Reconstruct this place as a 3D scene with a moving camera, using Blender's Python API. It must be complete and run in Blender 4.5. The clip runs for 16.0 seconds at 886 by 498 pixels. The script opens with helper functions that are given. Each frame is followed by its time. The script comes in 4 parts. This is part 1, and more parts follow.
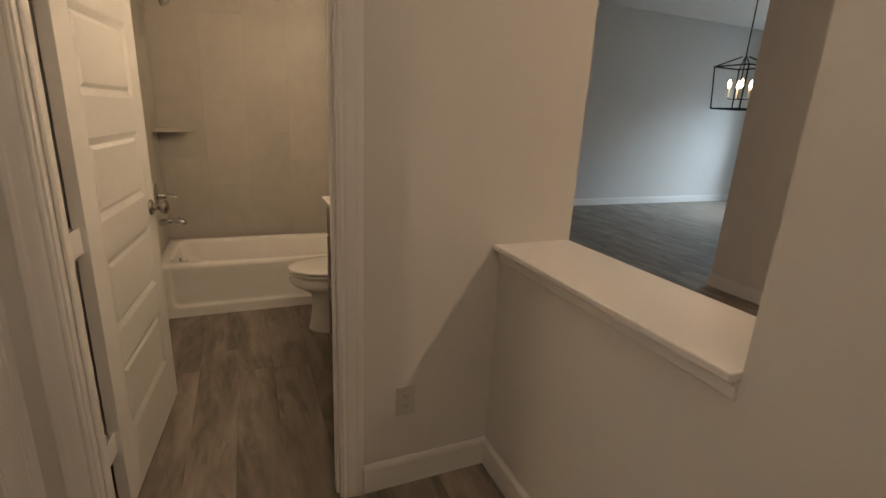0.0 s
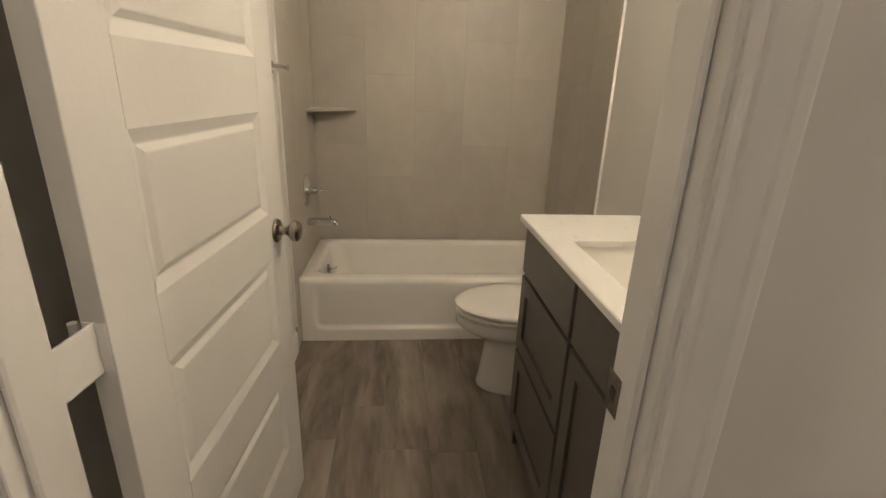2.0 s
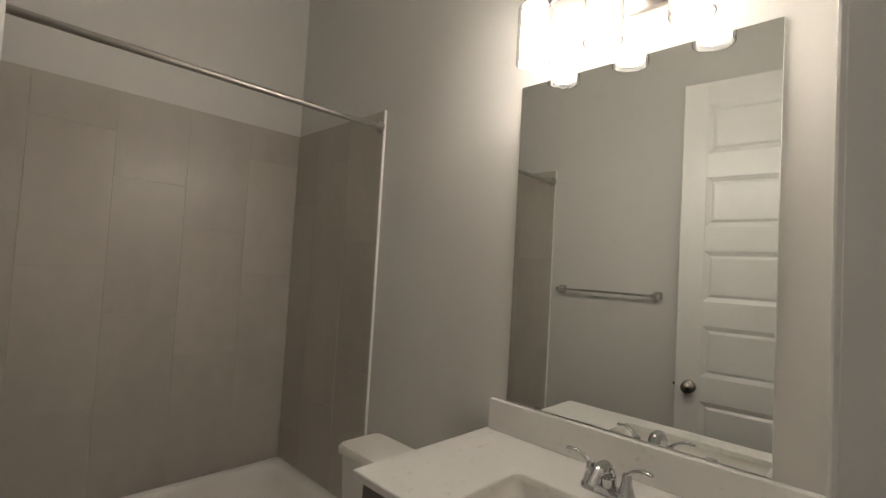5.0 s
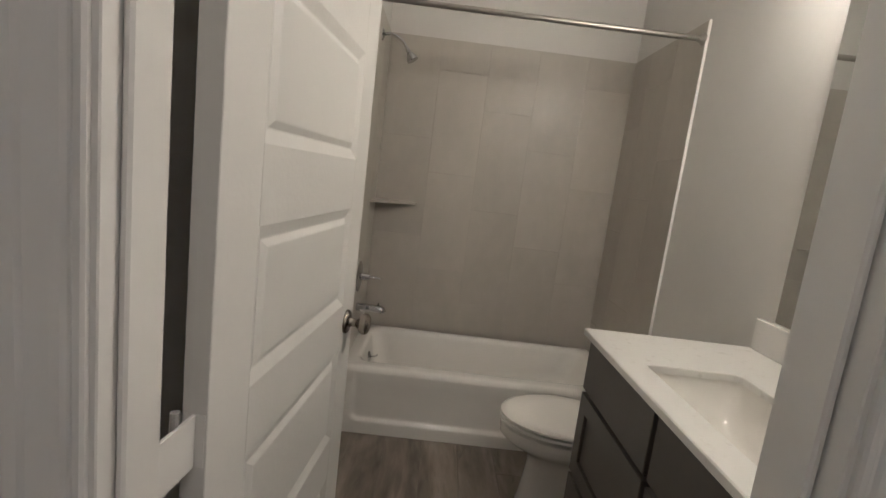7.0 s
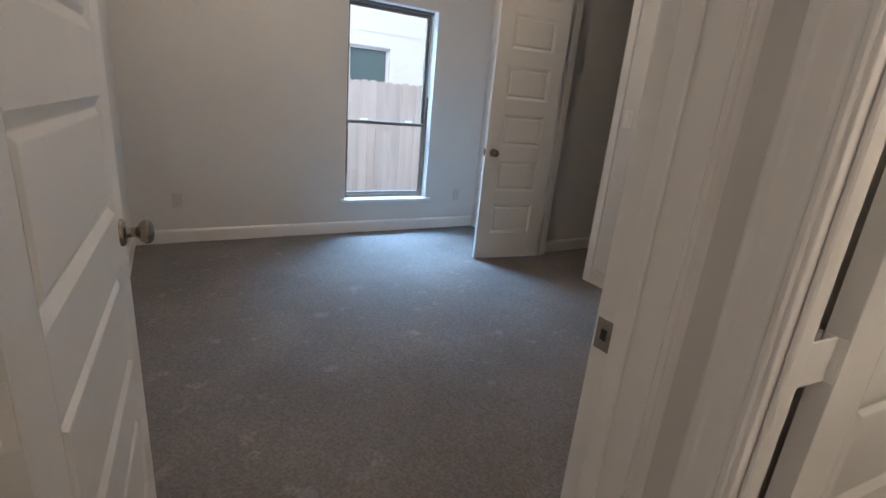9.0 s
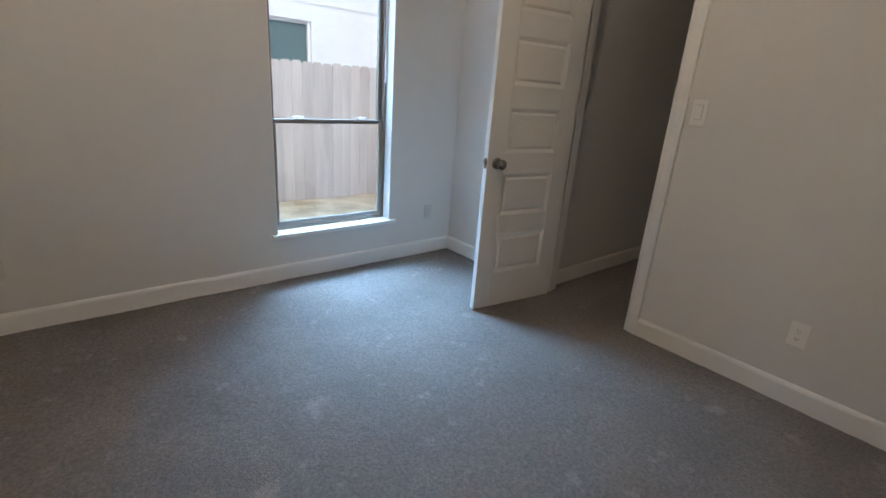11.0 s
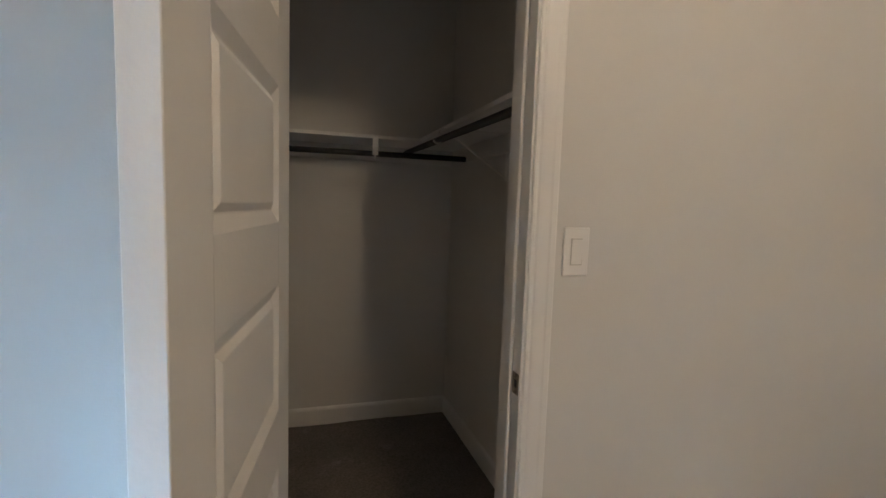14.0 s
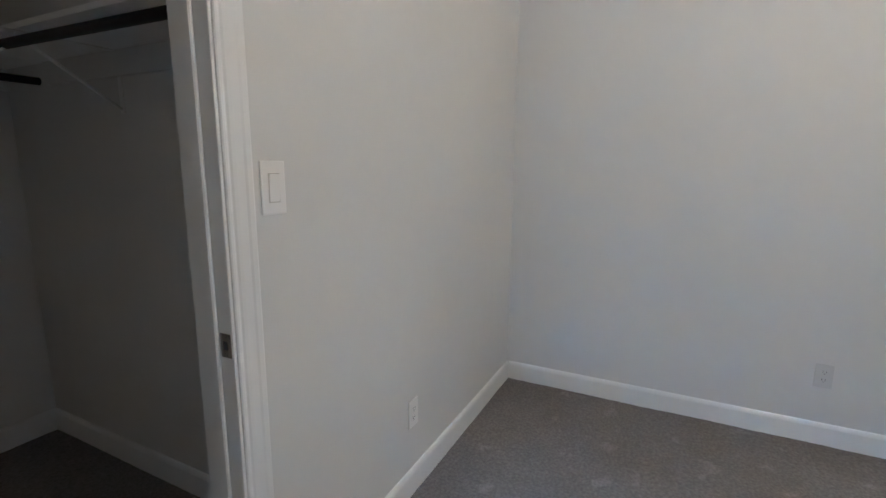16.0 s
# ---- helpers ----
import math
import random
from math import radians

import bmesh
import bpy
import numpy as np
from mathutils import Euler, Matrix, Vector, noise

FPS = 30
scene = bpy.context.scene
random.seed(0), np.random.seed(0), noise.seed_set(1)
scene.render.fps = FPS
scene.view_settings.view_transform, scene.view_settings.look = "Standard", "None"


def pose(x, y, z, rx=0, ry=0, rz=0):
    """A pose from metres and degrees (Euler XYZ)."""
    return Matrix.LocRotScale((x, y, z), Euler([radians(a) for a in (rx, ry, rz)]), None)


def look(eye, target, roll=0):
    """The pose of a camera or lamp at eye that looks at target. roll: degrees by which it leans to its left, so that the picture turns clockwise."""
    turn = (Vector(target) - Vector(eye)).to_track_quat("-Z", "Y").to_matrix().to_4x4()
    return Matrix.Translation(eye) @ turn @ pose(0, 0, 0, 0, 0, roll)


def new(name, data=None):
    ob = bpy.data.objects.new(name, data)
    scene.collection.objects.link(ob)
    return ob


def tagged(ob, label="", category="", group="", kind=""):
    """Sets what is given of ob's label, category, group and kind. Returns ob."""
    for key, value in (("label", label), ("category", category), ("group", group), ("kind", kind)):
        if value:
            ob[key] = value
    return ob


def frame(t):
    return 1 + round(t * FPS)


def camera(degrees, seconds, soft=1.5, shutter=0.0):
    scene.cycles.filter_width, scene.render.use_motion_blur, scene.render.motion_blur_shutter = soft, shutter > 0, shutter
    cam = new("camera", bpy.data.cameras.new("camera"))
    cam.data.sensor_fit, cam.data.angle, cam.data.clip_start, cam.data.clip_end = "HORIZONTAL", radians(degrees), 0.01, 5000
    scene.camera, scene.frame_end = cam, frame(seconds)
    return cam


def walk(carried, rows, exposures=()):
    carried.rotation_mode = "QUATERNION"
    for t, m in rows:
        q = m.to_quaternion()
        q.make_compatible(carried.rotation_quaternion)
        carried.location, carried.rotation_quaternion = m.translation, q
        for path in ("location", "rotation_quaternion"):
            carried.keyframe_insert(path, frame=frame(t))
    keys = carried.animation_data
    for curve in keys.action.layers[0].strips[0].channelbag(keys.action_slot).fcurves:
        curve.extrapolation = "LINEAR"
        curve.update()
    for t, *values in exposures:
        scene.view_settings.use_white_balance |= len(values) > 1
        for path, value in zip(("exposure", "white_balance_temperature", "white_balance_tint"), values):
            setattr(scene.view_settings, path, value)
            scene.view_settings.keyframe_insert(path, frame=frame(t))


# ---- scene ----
cam = camera(86.8, 16.0)
PATH = [
    (0, (0.229, -0.37, 1.328), (0.99, 1.397, 0.781), 2.8),
    (0.5, (0.388, -0.243, 1.332), (0.51, 1.681, 0.797), 3.6),
    (1, (0.339, 0.011, 1.311), (0.128, 1.923, 0.762), 4.1),
    (1.5, (0.249, 0.327, 1.311), (0.102, 2.227, 0.702), 2.9),
    (2, (0.193, 0.598, 1.287), (0.375, 2.479, 0.634), 2.1),
    (2.5, (0.095, 0.781, 1.264), (0.77, 2.548, 0.614), 2.4),
    (3, (-0.033, 0.905, 1.275), (1.132, 2.433, 0.719), 3.1),
    (3.5, (-0.086, 1.02, 1.323), (1.299, 2.425, 0.994), 3.3),
    (3.7, (-0.162, 1.095, 1.316), (1.347, 2.393, 1.122), 6.7),
    (5.8, (-0.103, 0.96, 1.483), (1.07, 2.572, 1.648), 3.1),
    (6, (-0.092, 0.891, 1.465), (0.917, 2.616, 1.553), 3.9),
    (6.5, (-0.059, 0.761, 1.387), (0.503, 2.678, 1.294), 5.5),
    (7, (0.075, 0.614, 1.318), (0.115, 2.591, 1.021), 7.0),
    (7.5, (0.118, 0.457, 1.282), (-0.349, 2.337, 0.783), 6.7),
    (8, (0.159, 0.296, 1.268), (-0.757, 1.978, 0.692), 6.3),
    (8.5, (0.146, 0.241, 1.276), (-1.198, 1.596, 0.678), 5.2),
    (9, (0.041, 0.335, 1.263), (-1.598, 1.316, 0.669), 5.2),
    (9.2, (-0.015, 0.381, 1.265), (-1.716, 1.245, 0.665), 5.3),
    (11.3, (-1.484, 0.763, 1.297), (-2.821, 2.115, 0.678), 3.4),
    (11.5, (-1.646, 0.833, 1.283), (-2.889, 2.293, 0.714), 3.0),
    (12, (-2.042, 1.009, 1.295), (-2.952, 2.723, 0.811), 2.8),
    (12.5, (-2.396, 1.205, 1.32), (-2.946, 3.082, 0.902), 2.8),
    (13, (-2.718, 1.397, 1.353), (-2.871, 3.362, 1.011), 2.6),
    (13.5, (-2.919, 1.739, 1.363), (-2.691, 3.707, 1.09), 2.0),
    (14, (-3.003, 2.098, 1.376), (-2.41, 3.999, 1.193), 1.9),
    (14.5, (-3.006, 2.386, 1.43), (-2.191, 4.211, 1.34), 2.2),
    (15, (-2.997, 2.525, 1.464), (-1.893, 4.191, 1.403), 2.3),
    (15.5, (-3.051, 2.458, 1.387), (-1.595, 3.824, 1.258), 1.3),
    (15.8, (-3.111, 2.356, 1.364), (-1.447, 3.426, 1.071), 0.6),
    (16, (-3.137, 2.291, 1.327), (-1.376, 3.169, 0.97), 0.4),
]
walk(cam, [(t, look(e, g, r)) for t, e, g, r in PATH], exposures=[
    (0.0, -0.1, 7800, 17), (0.5, 0.22, 6800, 11), (1.0, 0.2, 6450, 11), (1.5, 0.22, 6700, 11), (2.5, 0.4, 6100, 8), (3.0, 0.42, 5850, 8), (3.5, 0.05, 5650, 9), (3.7, -0.05, 5750, 10),
    (5.8, -0.62, 5600, 9), (6.5, -0.36, 5550, 10), (7.2, 0.04, 5500, 10), (8.0, 0.1, 5350, 12), (9.2, 0.05, 6200, 14),
    (11.3, 0.02, 6350, 12), (12.5, 0.06, 6500, 12), (13.2, 0.24, 6450, 12), (14.0, 0.46, 6650, 12), (14.5, 0.68, 6950, 11), (15.0, 0.7, 6300, 9), (15.5, 0.75, 5700, 8), (16.0, 0.75, 5350, 8)])

# ---- world, sun, large lights ----
world = bpy.data.worlds.new("world")
scene.world = world
world.use_nodes = True
wn = world.node_tree.nodes
sky = wn.new("ShaderNodeTexSky")
sky.sky_type = 'NISHITA'
sky.sun_disc = False
sky.sun_elevation = radians(48)
sky.sun_rotation = radians(113)
sky.dust_density = 3.0
world.node_tree.links.new(sky.outputs[0], wn["Background"].inputs[0])
wn["Background"].inputs[1].default_value = 0.15


def lamp(name, kind, matrix, power, color, **settings):
    data = bpy.data.lights.new(name, kind)
    data.energy, data.color = power, color
    if kind == 'AREA':
        data.shape = 'RECTANGLE'
        data.size, data.size_y = settings["size"]
        data.spread = radians(settings.get("spread", 180))
    elif kind == 'SUN':
        data.angle = radians(settings["angle"])
    else:
        data.shadow_soft_size = settings["radius"]
    ob = new(name, data)
    ob.matrix_world = matrix
    return ob


lamp("sun", 'SUN', look((7.0, -3.0, 8.4), (0, 0, 0)), 1.5, (1.0, 0.96, 0.9), angle=25)
# added sky-fill lamps: above the bedroom window's head, and beyond the living room window
lamp("window_sky_fill", 'AREA', look((-5.7, 2.14, 3.55), (-3.3, 2.14, 0.9)), 500, (0.36, 0.65, 1.0), size=(2.4, 1.2), spread=140)
lamp("living_window_sky_fill", 'AREA', look((9.5, 4.0, 2.6), (7.6, 4.4, 0.6)), 450, (0.48, 0.74, 1.0), size=(1.6, 0.9))

# ---- materials ----


def material(name, base, rough=0.5, metal=0.0, vary=0.06, scale=6.0, bump=0.0, bump_scale=120.0, spec=0.5,
             detail=6.0, second=None, rand=0.0, stretch=None, coat=0.0, swirl=0.0, marks=0.0, knots=0.0):
    """A principled material with two scales of variation, relief and an optional per-object shift."""
    m = bpy.data.materials.new(name)
    m.use_nodes = True
    nt = m.node_tree
    n, link = nt.nodes, nt.links.new
    bsdf = n["Principled BSDF"]
    bsdf.inputs["Roughness"].default_value = rough
    bsdf.inputs["Metallic"].default_value = metal
    bsdf.inputs["Specular IOR Level"].default_value = spec
    bsdf.inputs["Coat Weight"].default_value = coat
    coord = n.new("ShaderNodeTexCoord")
    place = coord.outputs["Object"]
    if stretch:
        mapping = n.new("ShaderNodeMapping")
        mapping.inputs["Scale"].default_value = stretch
        link(place, mapping.inputs[0])
        place = mapping.outputs[0]
    if rand:
        info = n.new("ShaderNodeObjectInfo")
        shift = n.new("ShaderNodeVectorMath")
        shift.operation = 'MULTIPLY_ADD'
        comb = n.new("ShaderNodeCombineXYZ")
        for k in range(3):
            link(info.outputs["Random"], comb.inputs[k])
        shift.inputs[1].default_value = (37.0, 53.0, 71.0)
        link(comb.outputs[0], shift.inputs[0])
        link(place, shift.inputs[2])
        place = shift.outputs[0]
    big = n.new("ShaderNodeTexNoise")
    big.inputs["Scale"].default_value = scale
    big.inputs["Detail"].default_value = detail
    big.inputs["Distortion"].default_value = swirl
    link(place, big.inputs["Vector"])
    fine = n.new("ShaderNodeTexNoise")
    fine.inputs["Scale"].default_value = scale * 9
    fine.inputs["Detail"].default_value = 3
    link(place, fine.inputs["Vector"])
    mix = n.new("ShaderNodeMath")
    mix.operation = 'MULTIPLY_ADD'
    mix.inputs[1].default_value = 0.35
    link(fine.outputs["Fac"], mix.inputs[0])
    link(big.outputs["Fac"], mix.inputs[2])
    ramp = n.new("ShaderNodeValToRGB")
    ramp.color_ramp.elements[0].position, ramp.color_ramp.elements[1].position = 0.42, 0.95
    lo = tuple(c * (1 - vary) for c in base)
    hi = tuple(min(1, c * (1 + vary)) for c in (second or base))
    ramp.color_ramp.elements[0].color, ramp.color_ramp.elements[1].color = (*lo, 1), (*hi, 1)
    link(mix.outputs[0], ramp.inputs[0])
    color = ramp.outputs[0]
    if rand:
        hsv = n.new("ShaderNodeHueSaturation")
        val = n.new("ShaderNodeMapRange")
        val.inputs["To Min"].default_value, val.inputs["To Max"].default_value = 1 - rand, 1 + rand
        link(info.outputs["Random"], val.inputs[0])
        link(val.outputs[0], hsv.inputs["Value"])
        link(color, hsv.inputs["Color"])
        color = hsv.outputs[0]
    if knots:
        # dark streaks and knots along the grain, with paler worn stretches
        streak = n.new("ShaderNodeTexNoise")
        streak.inputs["Scale"].default_value = scale * 2.3
        streak.inputs["Detail"].default_value = 5
        streak.inputs["Distortion"].default_value = 2.2
        link(place, streak.inputs["Vector"])
        dark = n.new("ShaderNodeMapRange")
        for k, v in (("From Min", 0.56), ("From Max", 0.70), ("To Min", 1.0), ("To Max", 1.0 - knots)):
            dark.inputs[k].default_value = v
        link(streak.outputs["Fac"], dark.inputs[0])
        stain = n.new("ShaderNodeHueSaturation")
        link(dark.outputs[0], stain.inputs["Value"])
        link(color, stain.inputs["Color"])
        color = stain.outputs[0]
    if marks:
        # broad soft patches, and a few trodden spots
        for size, low, high, gain in ((2.2, 0.35, 0.7, marks), (7.0, 0.63, 0.70, marks * 1.3)):
            spot = n.new("ShaderNodeTexNoise")
            spot.inputs["Scale"].default_value = size
            spot.inputs["Detail"].default_value = 3
            link(coord.outputs["Object"], spot.inputs["Vector"])
            span = n.new("ShaderNodeMapRange")
            for k, v in (("From Min", low), ("From Max", high), ("To Min", 1.0), ("To Max", 1.0 + gain)):
                span.inputs[k].default_value = v
            link(spot.outputs["Fac"], span.inputs[0])
            shade = n.new("ShaderNodeHueSaturation")
            link(span.outputs[0], shade.inputs["Value"])
            link(color, shade.inputs["Color"])
            color = shade.outputs[0]
    link(color, bsdf.inputs["Base Color"])
    if bump:
        tex = n.new("ShaderNodeTexNoise")
        tex.inputs["Scale"].default_value = bump_scale
        tex.inputs["Detail"].default_value = 4
        link(place, tex.inputs["Vector"])
        b = n.new("ShaderNodeBump")
        b.inputs["Strength"].default_value = bump
        b.inputs["Distance"].default_value = 0.01
        link(tex.outputs["Fac"], b.inputs["Height"])
        link(b.outputs[0], bsdf.inputs["Normal"])
    return m


def glass(name, color, rough=0.0):
    m = bpy.data.materials.new(name)
    m.use_nodes = True
    b = m.node_tree.nodes["Principled BSDF"]
    b.inputs["Base Color"].default_value = (*color, 1)
    b.inputs["Roughness"].default_value = rough
    b.inputs["Transmission Weight"].default_value = 1.0
    b.inputs["IOR"].default_value = 1.45
    return m


def glow(name, color, strength, base=(0.9, 0.88, 0.84)):
    m = bpy.data.materials.new(name)
    m.use_nodes = True
    b = m.node_tree.nodes["Principled BSDF"]
    b.inputs["Base Color"].default_value = (*base, 1)
    b.inputs["Emission Color"].default_value = (*color, 1)
    b.inputs["Emission Strength"].default_value = strength
    return m


PAINT = material("greige_wall_paint", (0.655, 0.638, 0.61), 0.62, vary=0.025, scale=1.5, bump=0.05, bump_scale=170, spec=0.3)
CEIL = material("white_ceiling_paint", (0.80, 0.79, 0.77), 0.8, vary=0.02, bump=0.2, bump_scale=90, spec=0.2)
TRIM = material("white_trim_paint", (0.76, 0.745, 0.72), 0.32, vary=0.03, scale=3, bump=0.03, bump_scale=60)
DOORP = material("white_door_paint", (0.71, 0.695, 0.668), 0.34, vary=0.025, scale=2.5, bump=0.05, bump_scale=90)
CARPET = material("grey_beige_carpet", (0.162, 0.147, 0.136), 0.95, vary=0.05, scale=85, bump=1.0, bump_scale=210, spec=0.08,
                  second=(0.262, 0.238, 0.221), detail=9, marks=0.20)
PLANK = material("brown_grey_vinyl_plank", (0.115, 0.092, 0.073), 0.46, vary=0.10, scale=1.7, bump=0.05, bump_scale=30,
                 second=(0.315, 0.268, 0.222), rand=0.12, stretch=(2.3, 0.5, 2.3), detail=7, swirl=2.2, knots=0.32)
TILE = material("taupe_porcelain_tile", (0.425, 0.394, 0.349), 0.36, vary=0.04, scale=1.1, bump=0.02, bump_scale=30,
                second=(0.485, 0.452, 0.402), rand=0.006, stretch=(1.5, 1.5, 0.9), detail=8, spec=0.4)
TILE_GROUT = material("matching_taupe_grout", (0.43, 0.40, 0.355), 0.7, vary=0.05, bump=0.1)
GROUT = material("taupe_grout", (0.13, 0.115, 0.10), 0.85, vary=0.1, bump=0.2)
PORCELAIN = material("white_glazed_porcelain", (0.80, 0.775, 0.73), 0.08, vary=0.015, scale=2, coat=0.4)
ACRYLIC = material("white_tub_enamel", (0.80, 0.775, 0.735), 0.06, vary=0.02, scale=2, coat=0.3)
QUARTZ = material("white_quartz_with_grey_flecks", (0.69, 0.668, 0.632), 0.16, vary=0.0, scale=34, second=(0.80, 0.785, 0.755), detail=3)
for node in QUARTZ.node_tree.nodes:
    if node.type == 'VALTORGB':
        node.color_ramp.elements[0].position, node.color_ramp.elements[1].position = 0.42, 0.55
CABINET = material("dark_grey_brown_cabinet_paint", (0.104, 0.094, 0.083), 0.42, vary=0.08, scale=4, bump=0.03, bump_scale=80)
# near-black so the face frame reads as shade between the fronts
CABDARK = material("cabinet_gap_shade", (0.010, 0.009, 0.008), 0.7, vary=0.1)
CHROME = material("chrome", (0.56, 0.56, 0.57), 0.05, metal=1.0, vary=0.02)
NICKEL = material("satin_nickel", (0.34, 0.305, 0.265), 0.26, metal=1.0, vary=0.05, scale=30)
BRUSHED = material("brushed_nickel", (0.42, 0.395, 0.365), 0.3, metal=1.0, vary=0.05, scale=30)
SATIN = material("satin_chrome", (0.80, 0.79, 0.77), 0.20, metal=1.0, vary=0.03, scale=30)
MIRROR = material("silver_mirror", (0.86, 0.88, 0.865), 0.005, metal=1.0, vary=0.0)
BLACKROD = material("black_brown_closet_rod", (0.010, 0.008, 0.008), 0.5, vary=0.1, spec=0.25)
PLATE = material("paint_toned_plastic", (0.57, 0.556, 0.53), 0.45, vary=0.02)
PLASTIC = material("white_plastic", (0.78, 0.76, 0.73), 0.3, vary=0.02)
SLOT = material("dark_slot", (0.03, 0.028, 0.026), 0.7, vary=0.1)
RUBBER = material("white_rubber", (0.7, 0.69, 0.66), 0.6, vary=0.04)
BRONZE = material("taupe_window_vinyl", (0.205, 0.170, 0.140), 0.45, vary=0.08, scale=5)
FENCE = material("weathered_pine_picket", (0.430, 0.345, 0.298), 0.85, vary=0.10, scale=1.5, bump=0.2, bump_scale=30,
                 second=(0.53, 0.435, 0.378), rand=0.03, stretch=(2.0, 2.0, 0.3), detail=3)
SOIL = material("dormant_grass_ground", (0.42, 0.285, 0.165), 0.95, vary=0.3, scale=3, bump=1.0, bump_scale=45,
                second=(0.56, 0.42, 0.27), detail=10)
BLADE = material("straw_grass_blade", (0.52, 0.365, 0.215), 0.9, vary=0.25, scale=5, second=(0.62, 0.475, 0.31))
SIDING = material("white_painted_brick", (0.86, 0.87, 0.87), 0.7, vary=0.05, scale=3, bump=0.2, bump_scale=50, rand=0.03)
ROOF = material("grey_shingle", (0.10, 0.10, 0.105), 0.9, vary=0.2, scale=8, bump=0.4)
CLEAR = glass("clear_window_glass", (0.97, 0.99, 0.98))
SHADEGLASS = glass("clear_shade_glass", (1, 1, 1), 0.02)
FARGLASS = material("dim_teal_house_glass", (0.10, 0.16, 0.17), 0.1, vary=0.3, scale=0.8)
OPAL = glow("lit_opal_glass", (1.0, 0.83, 0.62), 72.0)
BULB = glow("lit_bulb", (1.0, 0.80, 0.55), 40.0)
LENS = glow("lit_downlight_lens", (1.0, 0.80, 0.62), 420.0)
HALLDOME = glow("lit_hall_dome_glass", (1.0, 0.85, 0.70), 36.0)
GLOBE = glow("lit_globe_glass", (1.0, 0.79, 0.56), 255.0)

# ---- mesh helpers ----


def part(name, bm, mat, parent=None, label="", smooth=False):
    """Links a bmesh as one mesh object, under a thing or a part."""
    me = bpy.data.meshes.new(name)
    bmesh.ops.recalc_face_normals(bm, faces=bm.faces)
    bm.to_mesh(me)
    bm.free()
    me.materials.append(mat)
    if smooth:
        me.polygons.foreach_set("use_smooth", [True] * len(me.polygons))
        me.set_sharp_from_angle(angle=radians(40))
    ob = new(name, me)
    if parent:
        ob.parent = parent
    if label:
        tagged(ob, label)
    return ob


def box(bm, x0, x1, y0, y1, z0, z1, bevel=0.0, seg=1):
    """A box between the six values, with bevelled edges."""
    made = bmesh.ops.create_cube(bm, size=1.0, matrix=Matrix.LocRotScale(
        ((x0 + x1) / 2, (y0 + y1) / 2, (z0 + z1) / 2), None, (abs(x1 - x0), abs(y1 - y0), abs(z1 - z0))))
    if bevel:
        edges = list({e for v in made["verts"] for e in v.link_edges})
        bmesh.ops.bevel(bm, geom=edges, offset=bevel, segments=seg, affect='EDGES', profile=0.5)
    return bm


def boxed(*args, **kw):
    return box(bmesh.new(), *args, **kw)


def lathe(bm, profile, m=Matrix(), n=24):
    """Turns (radius, height) pairs round the local z axis."""
    rings = []
    for r, z in profile:
        rings.append([bm.verts.new(m @ Vector((max(r, 1e-5) * math.cos(2 * math.pi * k / n), max(r, 1e-5) * math.sin(2 * math.pi * k / n), z)))
                      for k in range(n)])
    loft(bm, rings)
    return bm


def loft(bm, rings, caps=True):
    for a, b in zip(rings, rings[1:]):
        for k in range(len(a)):
            j = (k + 1) % len(a)
            bm.faces.new((a[k], a[j], b[j], b[k]))
    if caps:
        bm.faces.new(rings[0][::-1])
        bm.faces.new(rings[-1])


def tube(bm, pts, radii, n=12, flat=1.0):
    """A tube along points with a radius at each; flat squeezes it."""
    pts = [Vector(p) for p in pts]
    if isinstance(radii, (int, float)):
        radii = [radii] * len(pts)
    rings, up = [], Vector((0, 0, 1))
    for i, p in enumerate(pts):
        d = (pts[min(i + 1, len(pts) - 1)] - pts[max(i - 1, 0)]).normalized()
        ref = up if abs(d.z) < 0.95 else Vector((0, 1, 0))
        a = d.cross(ref).normalized()
        b = a.cross(d).normalized()
        rings.append([bm.verts.new(p + radii[i] * (math.cos(2 * math.pi * k / n) * a + flat * math.sin(2 * math.pi * k / n) * b)) for k in range(n)])
    loft(bm, rings)
    return bm


def curve_points(pts, n=6):
    """Points of a smooth curve through the given ones."""
    pts = [Vector(p) for p in pts]
    out = []
    for i in range(len(pts) - 1):
        p0, p1, p2, p3 = pts[max(i - 1, 0)], pts[i], pts[i + 1], pts[min(i + 2, len(pts) - 1)]
        for k in range(n):
            t = k / n
            out.append(0.5 * ((2 * p1) + (p2 - p0) * t + (2 * p0 - 5 * p1 + 4 * p2 - p3) * t * t + (3 * p1 - p0 - 3 * p2 + p3) * t ** 3))
    return out + [pts[-1]]


def sweep(bm, profile, p0, p1, a, b):
    """A prism: the profile's pairs along the directions a and b, from p0 to p1."""
    a, b, p0, p1 = Vector(a), Vector(b), Vector(p0), Vector(p1)
    r0 = [bm.verts.new(p0 + u * a + v * b) for u, v in profile]
    r1 = [bm.verts.new(p1 + u * a + v * b) for u, v in profile]
    loft(bm, [r0, r1])
    return bm


def rounded(bm, x0, x1, y0, y1, r, z, n=6):
    """The vertices of a rounded rectangle."""
    out = []
    for cx, cy, start in ((x1 - r, y1 - r, 0), (x0 + r, y1 - r, 90), (x0 + r, y0 + r, 180), (x1 - r, y0 + r, 270)):
        for k in range(n + 1):
            t = radians(start + 90 * k / n)
            out.append(bm.verts.new((cx + r * math.cos(t), cy + r * math.sin(t), z)))
    return out


def thing(name, label, category, kind="", group="", place=None):
    ob = new(name)
    ob.empty_display_size = 0.1
    if place is not None:
        ob.matrix_world = place
    return tagged(ob, label, category, group, kind)


def structure(name, bm, mat, label, category):
    return tagged(part(name, bm, mat), label, category, kind="structure")


